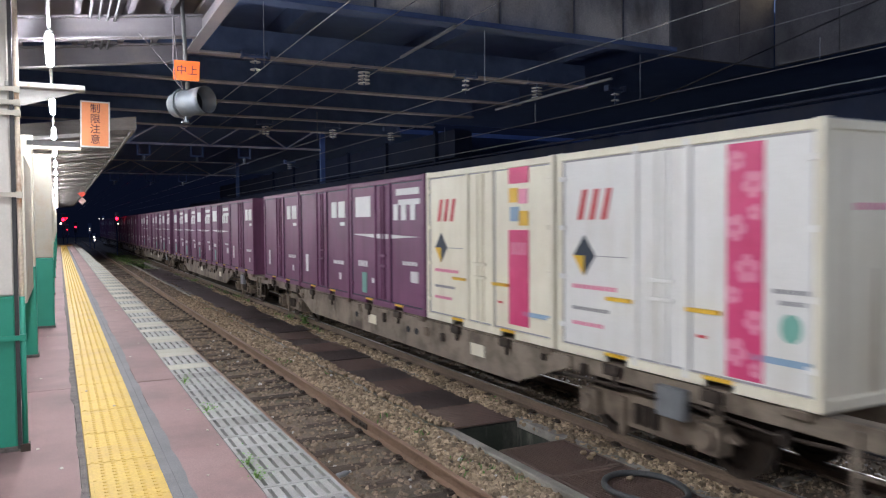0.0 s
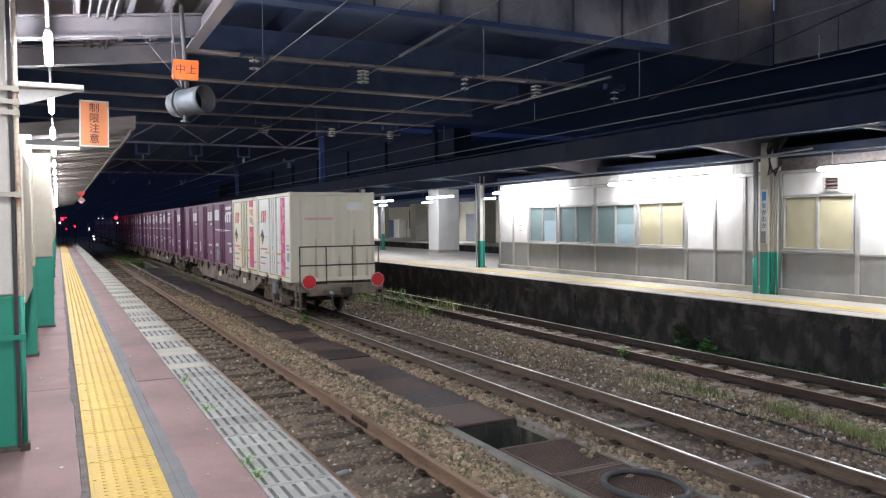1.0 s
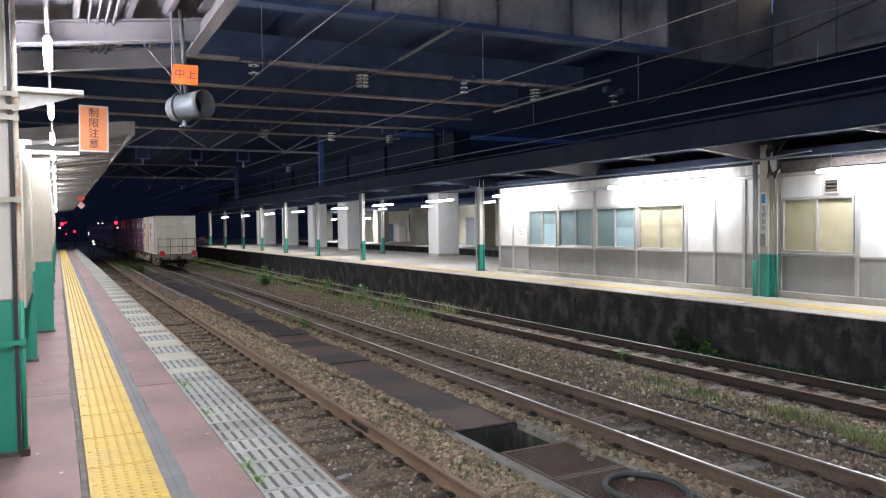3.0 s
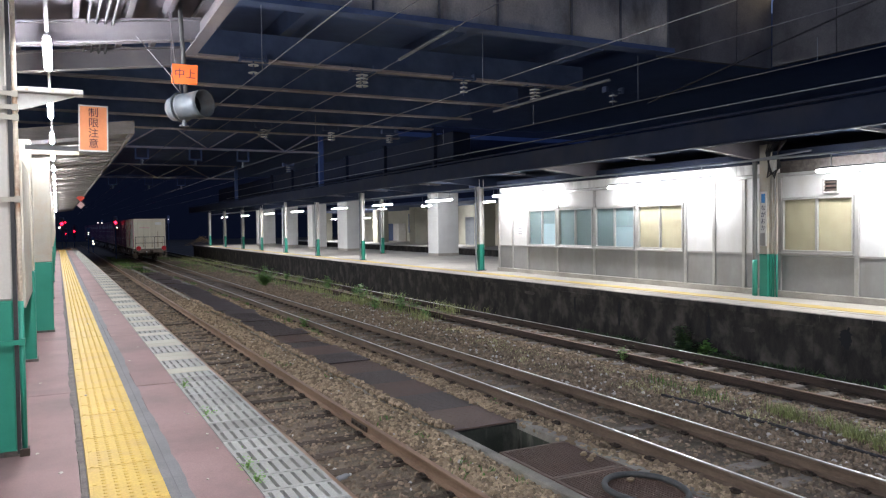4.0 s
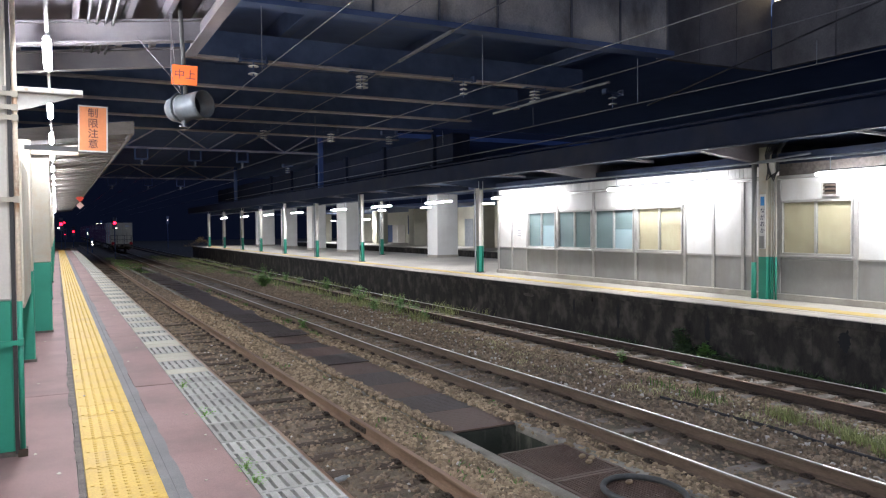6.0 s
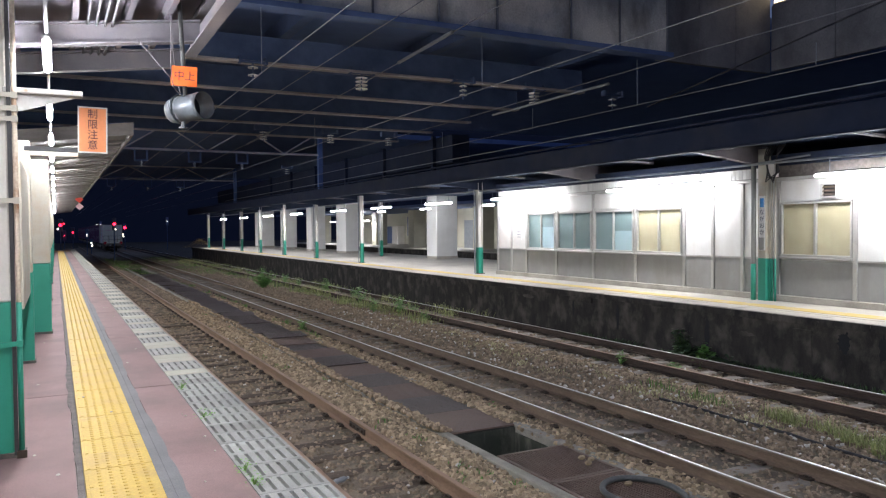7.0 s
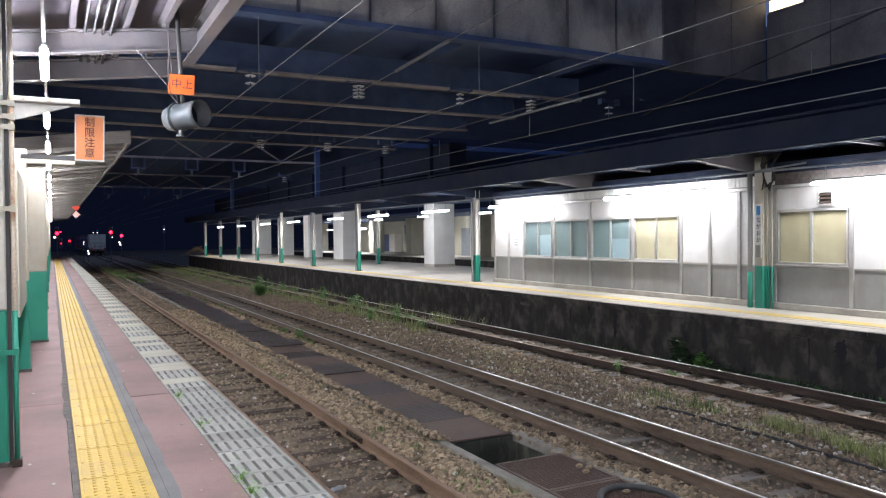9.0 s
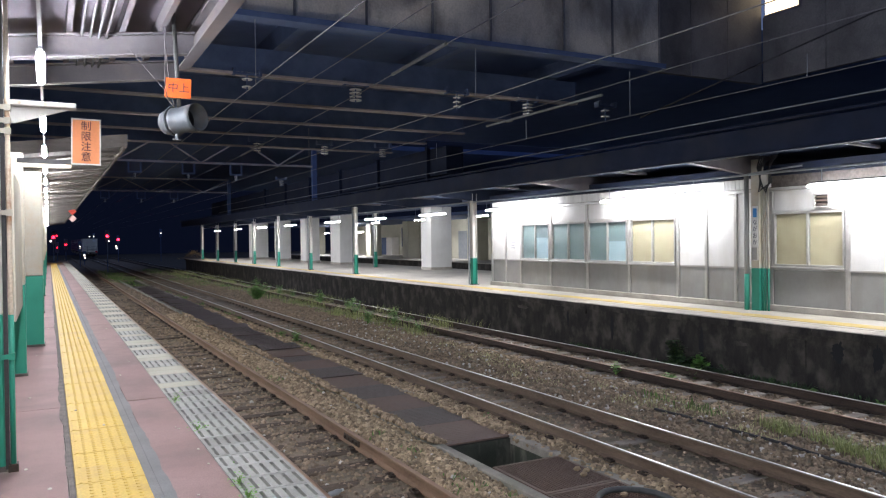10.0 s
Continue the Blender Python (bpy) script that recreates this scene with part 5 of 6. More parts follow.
def horn_speaker():
    sp = thing("horn_speaker", pose(1.073, 7.20, 3.744) @ Matrix.Diagonal((0.9, 0.9, 0.9, 1)), "grey metal horn loudspeaker with open hood on a pole", "loudspeaker")
    aim = pose(0, 0, 0, 86, 0, 36) @ Matrix.Diagonal((1.03, 1.03, 1.0, 1))
    body = Shape().lathe([(0.0, -0.20), (0.075, -0.20), (0.115, -0.17), (0.125, -0.12), (0.125, -0.04), (0.134, -0.035), (0.134, -0.015), (0.125, -0.01), (0.132, 0.20), (0.135, 0.26), (0.129, 0.26), (0.118, 0.0), (0.0, -0.08)], aim, 28)
    part("body", body, M["horn_grey"], sp, "dull grey drum with open mouth", smooth=True)
    # black lining puts the shade of the mouth into its colour
    part("throat", Shape().lathe([(0.0, -0.06), (0.117, 0.02), (0.120, 0.08)], aim, 24), M["slot"], sp, "throat lining painted dark as shade", smooth=True)
    part("stirrup", Shape().path([aim @ Vector((0.14 * math.cos(a), 0.14 * math.sin(a), -0.06)) for a in [math.pi * k / 8 for k in range(17)]], 0.012, 8), M["horn_grey"], sp)
    part("pole", Shape().tube((0.0, -0.03, 0.10), (-0.045, -0.03, 1.10), 0.022, 10), M["trunking"], sp, "hanging pole", smooth=True)
    part("knob", Shape().tube((-0.02, 0, -0.19), (-0.02, 0, -0.13), 0.02, 8).tube((-0.02, 0, -0.2), (-0.02, 0, -0.185), 0.045, 8), M["horn_grey"], sp)
    part("cable", Shape().path([(-0.05, -0.05, 0.13), (-0.12, -0.08, 0.20), (-0.14, -0.08, 0.36), (-0.12, -0.05, 1.09)], 0.006, 6).path([(-0.05, -0.05, 0.15), (-0.09, -0.08, 0.30), (-0.16, -0.05, 1.09)], 0.006, 6).path([(-0.06, -0.05, 0.20), (-0.45, -0.02, 0.66)], 0.005, 6), M["roof_steel"], sp, "thin pale cables")


horn_speaker()

dm = thing("diamond_marker", (1.10, 42.0, 3.89), "red and pale diamond markers hung under the roof edge", "marker")
dia = [(0, -0.19), (0.19, 0), (0, 0.19), (-0.19, 0)]
part("red_plate", Shape().prism([(u, w + 0.36) for u, w in dia], -0.01, 0.01), surface("red_marker", (0.55, 0.05, 0.03), rough=0.5), dm)
part("pale_plate", Shape().prism(dia, -0.01, 0.01), surface("pale_pink_marker", (0.70, 0.45, 0.42), rough=0.5), dm)
part("rod", Shape().tube((0, 0.02, -0.1), (0, 0.02, 0.6), 0.012, 6), M["galv"], dm)


# ---- signals beyond the platform ends ----
def signal(x, y, z, lamps, label):
    s = thing("railway_signal", (x, y, -0.2), label, "signal", "signals beyond the platforms")
    part("post", Shape().tube((0, 0.12, 0), (0, 0.12, z + 0.4), 0.05, 8), M["dark_steel"], s)
    part("head", Shape().box(-0.19, 0.19, 0.0, 0.2, z - 0.6, z + 0.6), M["dark_steel"], s, bevel=0.05)
    for dx, dz, mt, r in lamps:
        part("lens", Shape().lathe([(0.0, 0.03), (r * 0.7, 0.022), (r, 0.0)], pose(dx, -0.01, z + dz, 90, 0, 0), 12), M[mt], s, "lit lens")


signal(5.10, 80.0, 3.53, [(0, 0, "red_lit", 0.14), (0.12, -0.5, "white_lit", 0.05)], "signal showing red between the tracks")
signal(0.41, 76.0, 3.42, [(0, 0, "red_lit", 0.14), (0.28, 0.12, "red_lit", 0.06), (-0.2, -0.35, "white_lit", 0.08)], "signal showing red at the platform end")
signal(9.09, 120.0, 3.35, [(0, 0, "red_lit", 0.20), (-0.3, -1.0, "white_lit", 0.12), (-0.2, -1.3, "white_lit", 0.1)], "signal showing red beyond the far track")
signal(1.66, 90.0, 2.72, [(0, 0, "red_lit", 0.09)], "small distant signal showing red")
signal(0.89, 95.0, 2.42, [(0, 0, "red_lit", 0.05)], "small distant signal showing red")
signal(3.83, 100.0, 1.34, [(0, 0.12, "white_lit", 0.08), (0.06, -0.2, "white_lit", 0.09)], "low dwarf signal with white lights")
signal(7.7, 158.0, 4.13, [(0, 0, "white_lit", 0.07), (-0.7, 0, "white_lit", 0.07)], "distant signal post with white lights")
signal(15.0, 120.0, 4.26, [(0, 0, "white_lit", 0.06)], "distant signal post with white light")
signal(3.36, 100.0, 2.5, [(0, 0, "white_lit", 0.045), (0, -0.2, "white_lit", 0.035)], "distant signal post with white lights")


# ---- the freight train ----
for key, args in {
    "maroon": ((0.15, 0.056, 0.118), (0.195, 0.076, 0.15), 0.5, 1.5, 60, 0.1),
    "box_white": ((0.80, 0.80, 0.765), (0.86, 0.86, 0.83), 0.42, 1.5, 60, 0.08),
    "box_cream": ((0.76, 0.72, 0.57), (0.83, 0.79, 0.65), 0.45, 1.5, 60, 0.08),
    "frame_grey": ((0.18, 0.148, 0.112), (0.30, 0.25, 0.195), 0.7, 1.2, 50, 0.3),
    "bogie": ((0.14, 0.11, 0.082), (0.25, 0.20, 0.152), 0.8, 3, 50, 0.4),
    "pink_mark": ((0.62, 0.05, 0.17), (0.72, 0.09, 0.23), 0.45, 3, 60, 0.0),
    "pink_flower": ((0.74, 0.22, 0.36), (0.80, 0.32, 0.45), 0.45, 3, 60, 0.0),
    "red_mark": ((0.55, 0.06, 0.08), (0.62, 0.09, 0.10), 0.5, 3, 60, 0.0),
    "yellow_mark": ((0.75, 0.45, 0.03), (0.80, 0.50, 0.06), 0.5, 3, 60, 0.0),
    "navy_mark": ((0.02, 0.03, 0.05), (0.03, 0.045, 0.07), 0.5, 3, 60, 0.0),
    "blue_mark": ((0.25, 0.40, 0.55), (0.32, 0.46, 0.60), 0.5, 3, 60, 0.0),
    "green_mark": ((0.15, 0.40, 0.32), (0.2, 0.45, 0.38), 0.5, 3, 60, 0.0),
    "white_mark": ((0.66, 0.66, 0.66), (0.74, 0.74, 0.74), 0.5, 3, 60, 0.0),
    "grey_mark": ((0.30, 0.30, 0.31), (0.36, 0.36, 0.37), 0.5, 3, 60, 0.0),
    "tail_red": ((0.62, 0.015, 0.025), (0.70, 0.03, 0.04), 0.35, 3, 60, 0.0),
}.items():
    extra = {}
    if key in ("maroon", "box_white", "box_cream"):
        extra = {"stain": (0.10, 0.035, 0.07) if key == "maroon" else (0.46, 0.38, 0.24), "stain_amount": 0.5 if key == "maroon" else 0.22, "stain_stretch": (2.5, 2.5, 0.35), "stain_scale": 1.1, "vary": 0.06}
    if key in ("frame_grey", "bogie"):
        extra = {"stain": (0.05, 0.032, 0.02), "stain_amount": 0.8, "stain_scale": 2.2, "vary": 0.05}
    M[key] = surface(key, *args, **extra)

CL, CW, CH = 3.715, 2.46, 2.477          # one container
DECK = 1.02


def container_meshes(prefix):
    """The meshes that every container shares."""
    w = CW / 2
    shell = Shape().box(-w + 0.03, w - 0.03, 0.03, CL - 0.03, 0.10, CH - 0.06)
    frame_ = Shape()
    for sx in (-1, 1):
        for y0, y1 in ((0, 0.09), (CL - 0.09, CL)):
            frame_.box(min(sx * w, sx * (w - 0.09)), max(sx * w, sx * (w - 0.09)), y0, y1, 0.0, CH)
        xa, xb = sorted((sx * w, sx * (w - 0.06)))
        frame_.box(xa, xb, 0.09, CL - 0.09, CH - 0.10, CH - 0.01)
        frame_.box(xa, xb, 0.09, 0.93, 0.0, 0.11).box(xa, xb, 1.30, 2.42, 0.0, 0.11).box(xa, xb, 2.79, CL - 0.09, 0.0, 0.11)
    for y0, y1 in ((0.0, 0.06), (CL - 0.06, CL)):
        frame_.box(-w + 0.09, w - 0.09, y0, y1, CH - 0.10, CH - 0.01).box(-w + 0.09, w - 0.09, y0, y1, 0.0, 0.11)
    roof = Shape().box(-w + 0.05, w - 0.05, 0.05, CL - 0.05, CH - 0.05, CH - 0.015)
    pieces = [("shell", shell.mesh("shell"), "paint"), ("frame", frame_.mesh("frame", 0.008), "rim"), ("roof", roof.mesh("roof", 0.01), "end")]
    pieces.append(("end_panel", Shape().box(-w + 0.09, w - 0.09, 0.0268, 0.031, 0.11, CH - 0.10).mesh("end_panel"), "end"))
    for i in range(5):
        pieces.append(("end_rib", Shape().box(-0.95 + i * 0.46, -0.88 + i * 0.46, 0.0262, 0.0267, 0.14, CH - 0.13).mesh("end_rib"), "end"))
    for sx in (-1, 1):
        for yy in (1.53, 2.28):
            xa, xb = sorted((sx * (w - 0.045), sx * (w + 0.004)))
            pieces.append(("door_post", Shape().box(xa, xb, yy - 0.035, yy + 0.035, 0.04, CH - 0.03).mesh("door_post", 0.005), "paint"))
        xa, xb = sorted((sx * (w - 0.04), sx * (w - 0.015)))
        pieces.append(("door_edge", Shape().box(xa, xb, 1.875, 1.905, 0.12, CH - 0.10).mesh("door_edge"), "paint"))
        for yy in (1.80, 1.98):
            pieces.append(("lock_rod", Shape().tube((sx * (w - 0.015), yy, 0.15), (sx * (w - 0.015), yy, CH - 0.14), 0.016, 6).mesh("lock_rod"), "paint"))
        xa, xb = sorted((sx * (w - 0.05), sx * (w + 0.003)))
        for y0 in (0.93, 2.42):
            pieces.append(("fork_pocket", Shape().box(xa, xb, y0, y0 + 0.37, 0.075, 0.11).mesh("fork_pocket"), "yellow"))
        xa, xb = sorted((sx * (w - 0.045), sx * (w - 0.024)))
        for z in (CH - 0.122, 0.112):
            pieces.append(("seal", Shape().box(xa, xb, 0.10, CL - 0.10, z, z + 0.02).mesh("seal"), "dark"))
        for yy in (0.105, 1.485, 2.325, CL - 0.105):
            pieces.append(("seal", Shape().box(xa, xb, yy - 0.009, yy + 0.009, 0.133, CH - 0.123).mesh("seal"), "dark"))
    for yy in (0.10, CL - 0.10):
        for z in (0.35, 0.95, 1.55, 2.15):
            pieces.append(("hinge", Shape().box(-w - 0.006, -w + 0.03, yy - 0.05, yy + 0.05, z - 0.03, z + 0.03).mesh("hinge", 0.004), "paint"))
    for z in (0.8, 1.0):
        pieces.append(("latch", Shape().box(-w - 0.012, -w + 0.02, 1.72, 2.06, z - 0.02, z + 0.02).mesh("latch", 0.004), "paint"))
    return pieces


def container(kind, label, group):
    """A short rail container: shell, frame, doors and painted marks on its sides."""
    box = thing("freight_container", (0, 0, 0), label, "container", group)
    w, paint = CW / 2, {"flower": "box_white", "stripe": "box_cream"}.get(kind, "maroon")
    tone = {"paint": paint, "rim": "box_cream" if paint != "maroon" else "maroon", "end": "box_cream" if paint != "maroon" else "maroon", "yellow": "yellow_mark", "dark": "grey_mark" if paint != "maroon" else "navy_mark"}
    for name, me, coat in container_meshes(kind):
        part(name, me, M[tone[coat]], box)

    def mark(y0, y1, z0, z1, mt, name="painted_mark", out=0.020):
        """A painted patch on the door side; heights are taken down from the roof."""
        part(name, Shape().box(-w + out, -w + out + 0.0085, y0, y1, CH - z1, CH - z0), M[mt], box)

    def word(y0, y1, z0, z1, mt, n, out=0.020):
        step = (y1 - y0) / n
        for i in range(n):
            part("painted_bar", Shape().box(-w + out, -w + out + 0.0085, y0 + i * step, y0 + (i + 0.7) * step, CH - z1, CH - z0), M[mt], box)

    if paint != "maroon":
        for yy, wide in ((3.28, 0.10), (3.06, 0.10), (2.84, 0.10)):      # a red device of slanting blocks
            part("red_device", Shape().prism([(yy + 0.05, CH - 0.83), (yy + 0.05 - wide, CH - 0.83), (yy - 0.05 - wide, CH - 0.47), (yy - 0.05, CH - 0.47)], -w + 0.0285, -w + 0.02, "x"), M["red_mark"], box, "red slanted block")
        part("diamond", Shape().prism([(3.20 + u, CH - 1.26 + v) for u, v in ((0, 0.24), (0.21, 0), (0, -0.24), (-0.21, 0))], -w + 0.0285, -w + 0.02, "x"), M["navy_mark"], box, "dark diamond")
        part("diamond_half", Shape().prism([(3.20 + u, CH - 1.26 + v) for u, v in ((0.0, -0.24), (0.0, 0), (0.21, 0))], -w + 0.0199, -w + 0.0165, "x"), M["yellow_mark"], box, "yellow quarter")
        mark(2.45, 2.95, 1.255, 1.265, "grey_mark")
        word(2.62, 3.45, 1.61, 1.66, "pink_flower", 10)
        word(2.75, 3.45, 1.88, 1.92, "grey_mark", 9)
        word(2.85, 3.45, 2.06, 2.105, "pink_flower", 8)
        for y0 in (2.34, 1.10):
            part("lock_handle", Shape().box(-w - 0.012, -w + 0.03, y0, y0 + 0.42, CH - 1.76, CH - 1.72), M["yellow_mark"], box, "yellow lock handle")
        mark(1.28, 1.40, 1.98, 2.01, "red_mark")
        mark(0.12, 0.75, 2.07, 2.13, "blue_mark")
    if kind == "flower":
        mark(0.61, 1.03, 0.14, 2.33, "pink_mark", "pink_band")
        for i, (yy, z, r) in enumerate(((0.92, 0.30, 0.10), (0.72, 0.52, 0.13), (0.93, 0.92, 0.13), (0.70, 0.78, 0.08), (0.78, 1.30, 0.14), (0.95, 1.55, 0.09), (0.70, 1.78, 0.12), (0.92, 2.08, 0.14), (0.68, 2.22, 0.08))):
            flower = Shape()
            for k in range(5):
                a = 2 * math.pi * k / 5 + i
                cy, cz = yy + 0.62 * r * math.cos(a), CH - z + 0.62 * r * math.sin(a)
                flower.prism([(min(1.028, max(0.612, cy + 0.42 * r * math.cos(b))), cz + 0.42 * r * math.sin(b)) for b in [2 * math.pi * j / 7 for j in range(7)]], -w + 0.019, -w + 0.0155, "x")
            part("flower", flower, M["pink_flower"], box, "pale pink blossom")
        word(0.15, 0.52, 1.46, 1.50, "grey_mark", 6)
        word(0.18, 0.45, 1.56, 1.60, "grey_mark", 5)
        part("green_disc", Shape().prism([(0.32 + 0.11 * math.cos(a), CH - 1.80 + 0.13 * math.sin(a)) for a in [2 * math.pi * j / 10 for j in range(10)]], -w + 0.0285, -w + 0.02, "x"), M["green_mark"], box)
        # the bare end: red line of writing, paler patch, rust runs
        for i in range(13):
            part("painted_bar", Shape().box(-0.80 + i * 0.062, -0.765 + i * 0.062, 0.0225, 0.0258, CH - 0.77, CH - 0.71), M["pink_flower"], box)
        part("pale_patch", Shape().box(0.42, 0.92, 0.0225, 0.0258, CH - 0.50, CH - 0.28), M["box_white"], box, "paler repainted patch")
        for x, z0, z1, d in ((-0.50, 0.1, 1.2, 0.05), (0.62, 0.1, 1.45, 0.07), (0.18, 0.1, 0.7, 0.05), (1.0, 0.1, 0.9, 0.04)):
            part("rust_run", Shape().prism([(x - d, z0), (x + d, z0), (x + d * 0.3, z1), (x - d * 0.3, z1)], 0.0235, 0.0258), RUST_RUN, box, "faint rust run")
    elif kind == "stripe":
        mark(0.60, 1.10, 0.10, 0.32, "pink_mark", "pink_band")
        mark(0.60, 1.10, 0.96, 2.28, "pink_mark", "pink_band")
        for yy, z, mt in ((0.98, 0.48, "yellow_mark"), (0.74, 0.50, "pink_flower"), (0.95, 0.74, "blue_mark"), (0.72, 0.80, "yellow_mark")):
            mark(yy - 0.11, yy + 0.11, z - 0.10, z + 0.10, mt)
        word(0.66, 1.05, 1.13, 1.30, "pink_flower", 4, 0.016)
    elif kind == "banner":
        mark(2.55, 3.40, 0.30, 0.72, "white_mark")
        for y0, y1, z0, z1 in ((0.25, 1.25, 0.22, 0.34), (0.22, 1.15, 0.42, 0.52), (0.40, 0.62, 0.52, 0.80), (0.80, 1.02, 0.52, 0.80), (1.15, 1.38, 0.50, 0.80)):
            mark(y0, y1, z0, z1, "white_mark")
        part("white_line", Shape().prism([(0.25, CH - 1.10), (1.9, CH - 1.06), (3.45, CH - 1.07), (3.45, CH - 1.09), (1.9, CH - 1.16)], -w + 0.0285, -w + 0.02, "x"), M["white_mark"], box, "tapering white line")
        word(2.75, 3.3, 1.62, 1.74, "white_mark", 4)
        mark(2.80, 3.05, 1.86, 2.28, "green_mark")
        word(0.35, 1.0, 1.55, 1.62, "white_mark", 5)
        mark(0.30, 0.62, 1.72, 1.92, "white_mark")
        mark(2.35, 2.50, 1.95, 2.05, "white_mark")
    else:
        for y0, y1, z0, z1 in ((0.28, 0.70, 0.36, 0.72), (0.82, 1.18, 0.36, 0.72), (0.30, 0.6, 0.82, 0.90)):
            mark(y0, y1, z0, z1, "white_mark")
        word(0.4, 1.1, 1.68, 1.76, "white_mark", 5)
        mark(3.05, 3.25, 1.62, 2.05, "white_mark")
        mark(0.55, 0.7, 1.95, 2.1, "white_mark")
    return box


RUST_RUN = surface("faint_rust_run", (0.50, 0.42, 0.28), (0.60, 0.54, 0.40), 0.5, 4, 50, 0.05)


def wagon(label, last):
    """A flat container wagon on two bogies. Its origin lies on the rail top under the rear container's end."""
    wag = thing("container_wagon", (0, 0, 0), label, "wagon", "wagons of the train")
    part("deck_frame", Shape().box(-1.15, -0.95, -0.75, 19.75, 0.80, 1.0).box(0.95, 1.15, -0.75, 19.75, 0.80, 1.0).box(-0.95, 0.95, -0.75, -0.55, 0.70, 1.0).box(-0.95, 0.95, 19.55, 19.75, 0.70, 1.0), M["frame_grey"], wag, "dusty grey deck frame", bevel=0.01)
    part("centre_sill", Shape().box(-0.28, 0.28, -0.5, 19.5, 0.62, 0.98), M["bogie"], wag)
    for s in (-1, 1):
        part("side_sill", Shape().prism([(3.5, 0.84), (4.75, 0.42), (14.2, 0.42), (15.5, 0.84), (15.5, 0.97), (3.5, 0.97)], s * 1.16, s * 1.20, "x"), M["frame_grey"], wag, "deep fish-belly side plate", bevel=0.004)
        for yy in (8.0, 8.35, 11.0):
            # no real openings: thin black discs painted as the dark of holes
            part("lifting_hole", Shape().prism([(yy + 0.09 * math.cos(a), 0.72 + 0.06 * math.sin(a)) for a in [math.pi * j / 5 for j in range(10)]], s * 1.202, s * 1.205, "x"), M["slot"], wag)
        part("side_box", Shape().box(*sorted((s * 1.14, s * 1.24)), 1.55, 1.95, 0.60, 0.92), M["galv"], wag, "small pale box", bevel=0.01)
    for k in range(6):
        for s in (-1, 1):
            y0 = 0.25 + k * 3.75
            part("locking_block", Shape().box(*sorted((s * 0.98, s * 1.24)), y0 - 0.12, y0 + 0.12, 0.93, 1.02), M["bogie"], wag, bevel=0.015)
    for yc in (2.35, 16.65):
        bog = part("bogie", Shape().box(-0.75, 0.75, yc - 0.22, yc + 0.22, 0.42, 0.66), M["bogie"], wag, "dusty cast bogie")
        for s in (-1, 1):
            side = Shape().prism([(yc - 1.25, 0.44), (yc - 0.95, 0.62), (yc - 0.45, 0.62), (yc - 0.30, 0.70), (yc + 0.30, 0.70), (yc + 0.45, 0.62), (yc + 0.95, 0.62), (yc + 1.25, 0.44), (yc + 0.95, 0.40), (yc + 0.55, 0.26), (yc - 0.55, 0.26), (yc - 0.95, 0.40)], s * 0.83, s * 0.97, "x")
            part("side_frame", side, M["bogie"], bog, bevel=0.012)
            for d in (-0.95, 0.95):
                part("axle_box", Shape().box(*sorted((s * 0.86, s * 1.08)), yc + d - 0.16, yc + d + 0.16, 0.29, 0.60).tube((s * 1.06, yc + d, 0.44), (s * 1.13, yc + d, 0.44), 0.11, 10), M["bogie"], bog, bevel=0.015)
            for d in (-0.14, 0.0, 0.14):
                part("spring", Shape().tube((s * 0.99, yc + d, 0.34), (s * 0.99, yc + d, 0.56), 0.05, 8), M["iron"], bog)
            part("brake_hanger", Shape().box(*sorted((s * 0.9, s * 1.02)), yc + 0.36, yc + 0.44, 0.15, 0.60), M["bogie"], bog)
    clutter = random.Random(31)
    for s in (-1, 1):
        for y0 in (0.35, 1.1, 3.2, 4.0, 6.9, 7.5, 9.4, 10.7, 12.6, 14.9, 15.3, 17.6, 18.4):
            z0, wide, tall = clutter.uniform(0.66, 0.84), clutter.uniform(0.06, 0.2), clutter.uniform(0.08, 0.2)
            part("bracket", Shape().box(*sorted((s * 1.15, s * clutter.uniform(1.21, 1.25))), y0, y0 + wide, z0, z0 + tall), M["iron" if clutter.random() < 0.6 else "bogie"], wag, bevel=0.01)
        for y0 in (5.6, 9.9):
            part("placard", Shape().box(*sorted((s * 1.19, s * 1.206)), y0, y0 + 0.42, 0.62, 0.80), M["box_cream"], wag, "faded cream placard")
        part("air_pipe", Shape().path([(s * 1.08, -0.4, 0.74), (s * 1.10, 0.6, 0.70), (s * 1.10, 1.6, 0.76), (s * 1.10, 3.4, 0.72), (s * 1.02, 4.6, 0.6)], 0.02, 6), M["iron"], wag, "thin brake pipe")
        for k in range(10):
            y0 = 1.05 + (k // 2) * 3.8 + (k % 2) * 1.49
            part("lock_lever", Shape().box(*sorted((s * 1.20, s * 1.26)), y0, y0 + 0.26, 0.88, 1.0).tube((s * 1.25, y0 + 0.05, 0.78), (s * 1.25, y0 + 0.05, 0.92), 0.03, 6), M["iron"], wag, "black lock lever", bevel=0.01)
    part("brake_cylinder", Shape().tube((0.5, 6.0, 0.55), (0.5, 6.7, 0.55), 0.2, 14), M["bogie"], wag)
    part("coupler", Shape().box(-0.07, 0.07, -1.10, -0.6, 0.74, 0.90).box(-0.12, 0.12, -1.20, -1.02, 0.71, 0.93), M["iron"], wag, "knuckle coupler", bevel=0.03)
    part("brake_hose", Shape().path([(-0.35, -0.75, 0.76), (-0.38, -0.92, 0.74), (-0.40, -1.0, 0.55), (-0.36, -1.0, 0.40), (-0.30, -1.02, 0.35)], 0.025, 8), M["rubber"], wag)
    part("hose_cock", Shape().tube((-0.35, -0.74, 0.77), (-0.35, -0.88, 0.77), 0.05, 8), M["box_white"], wag, "pale hose cock")
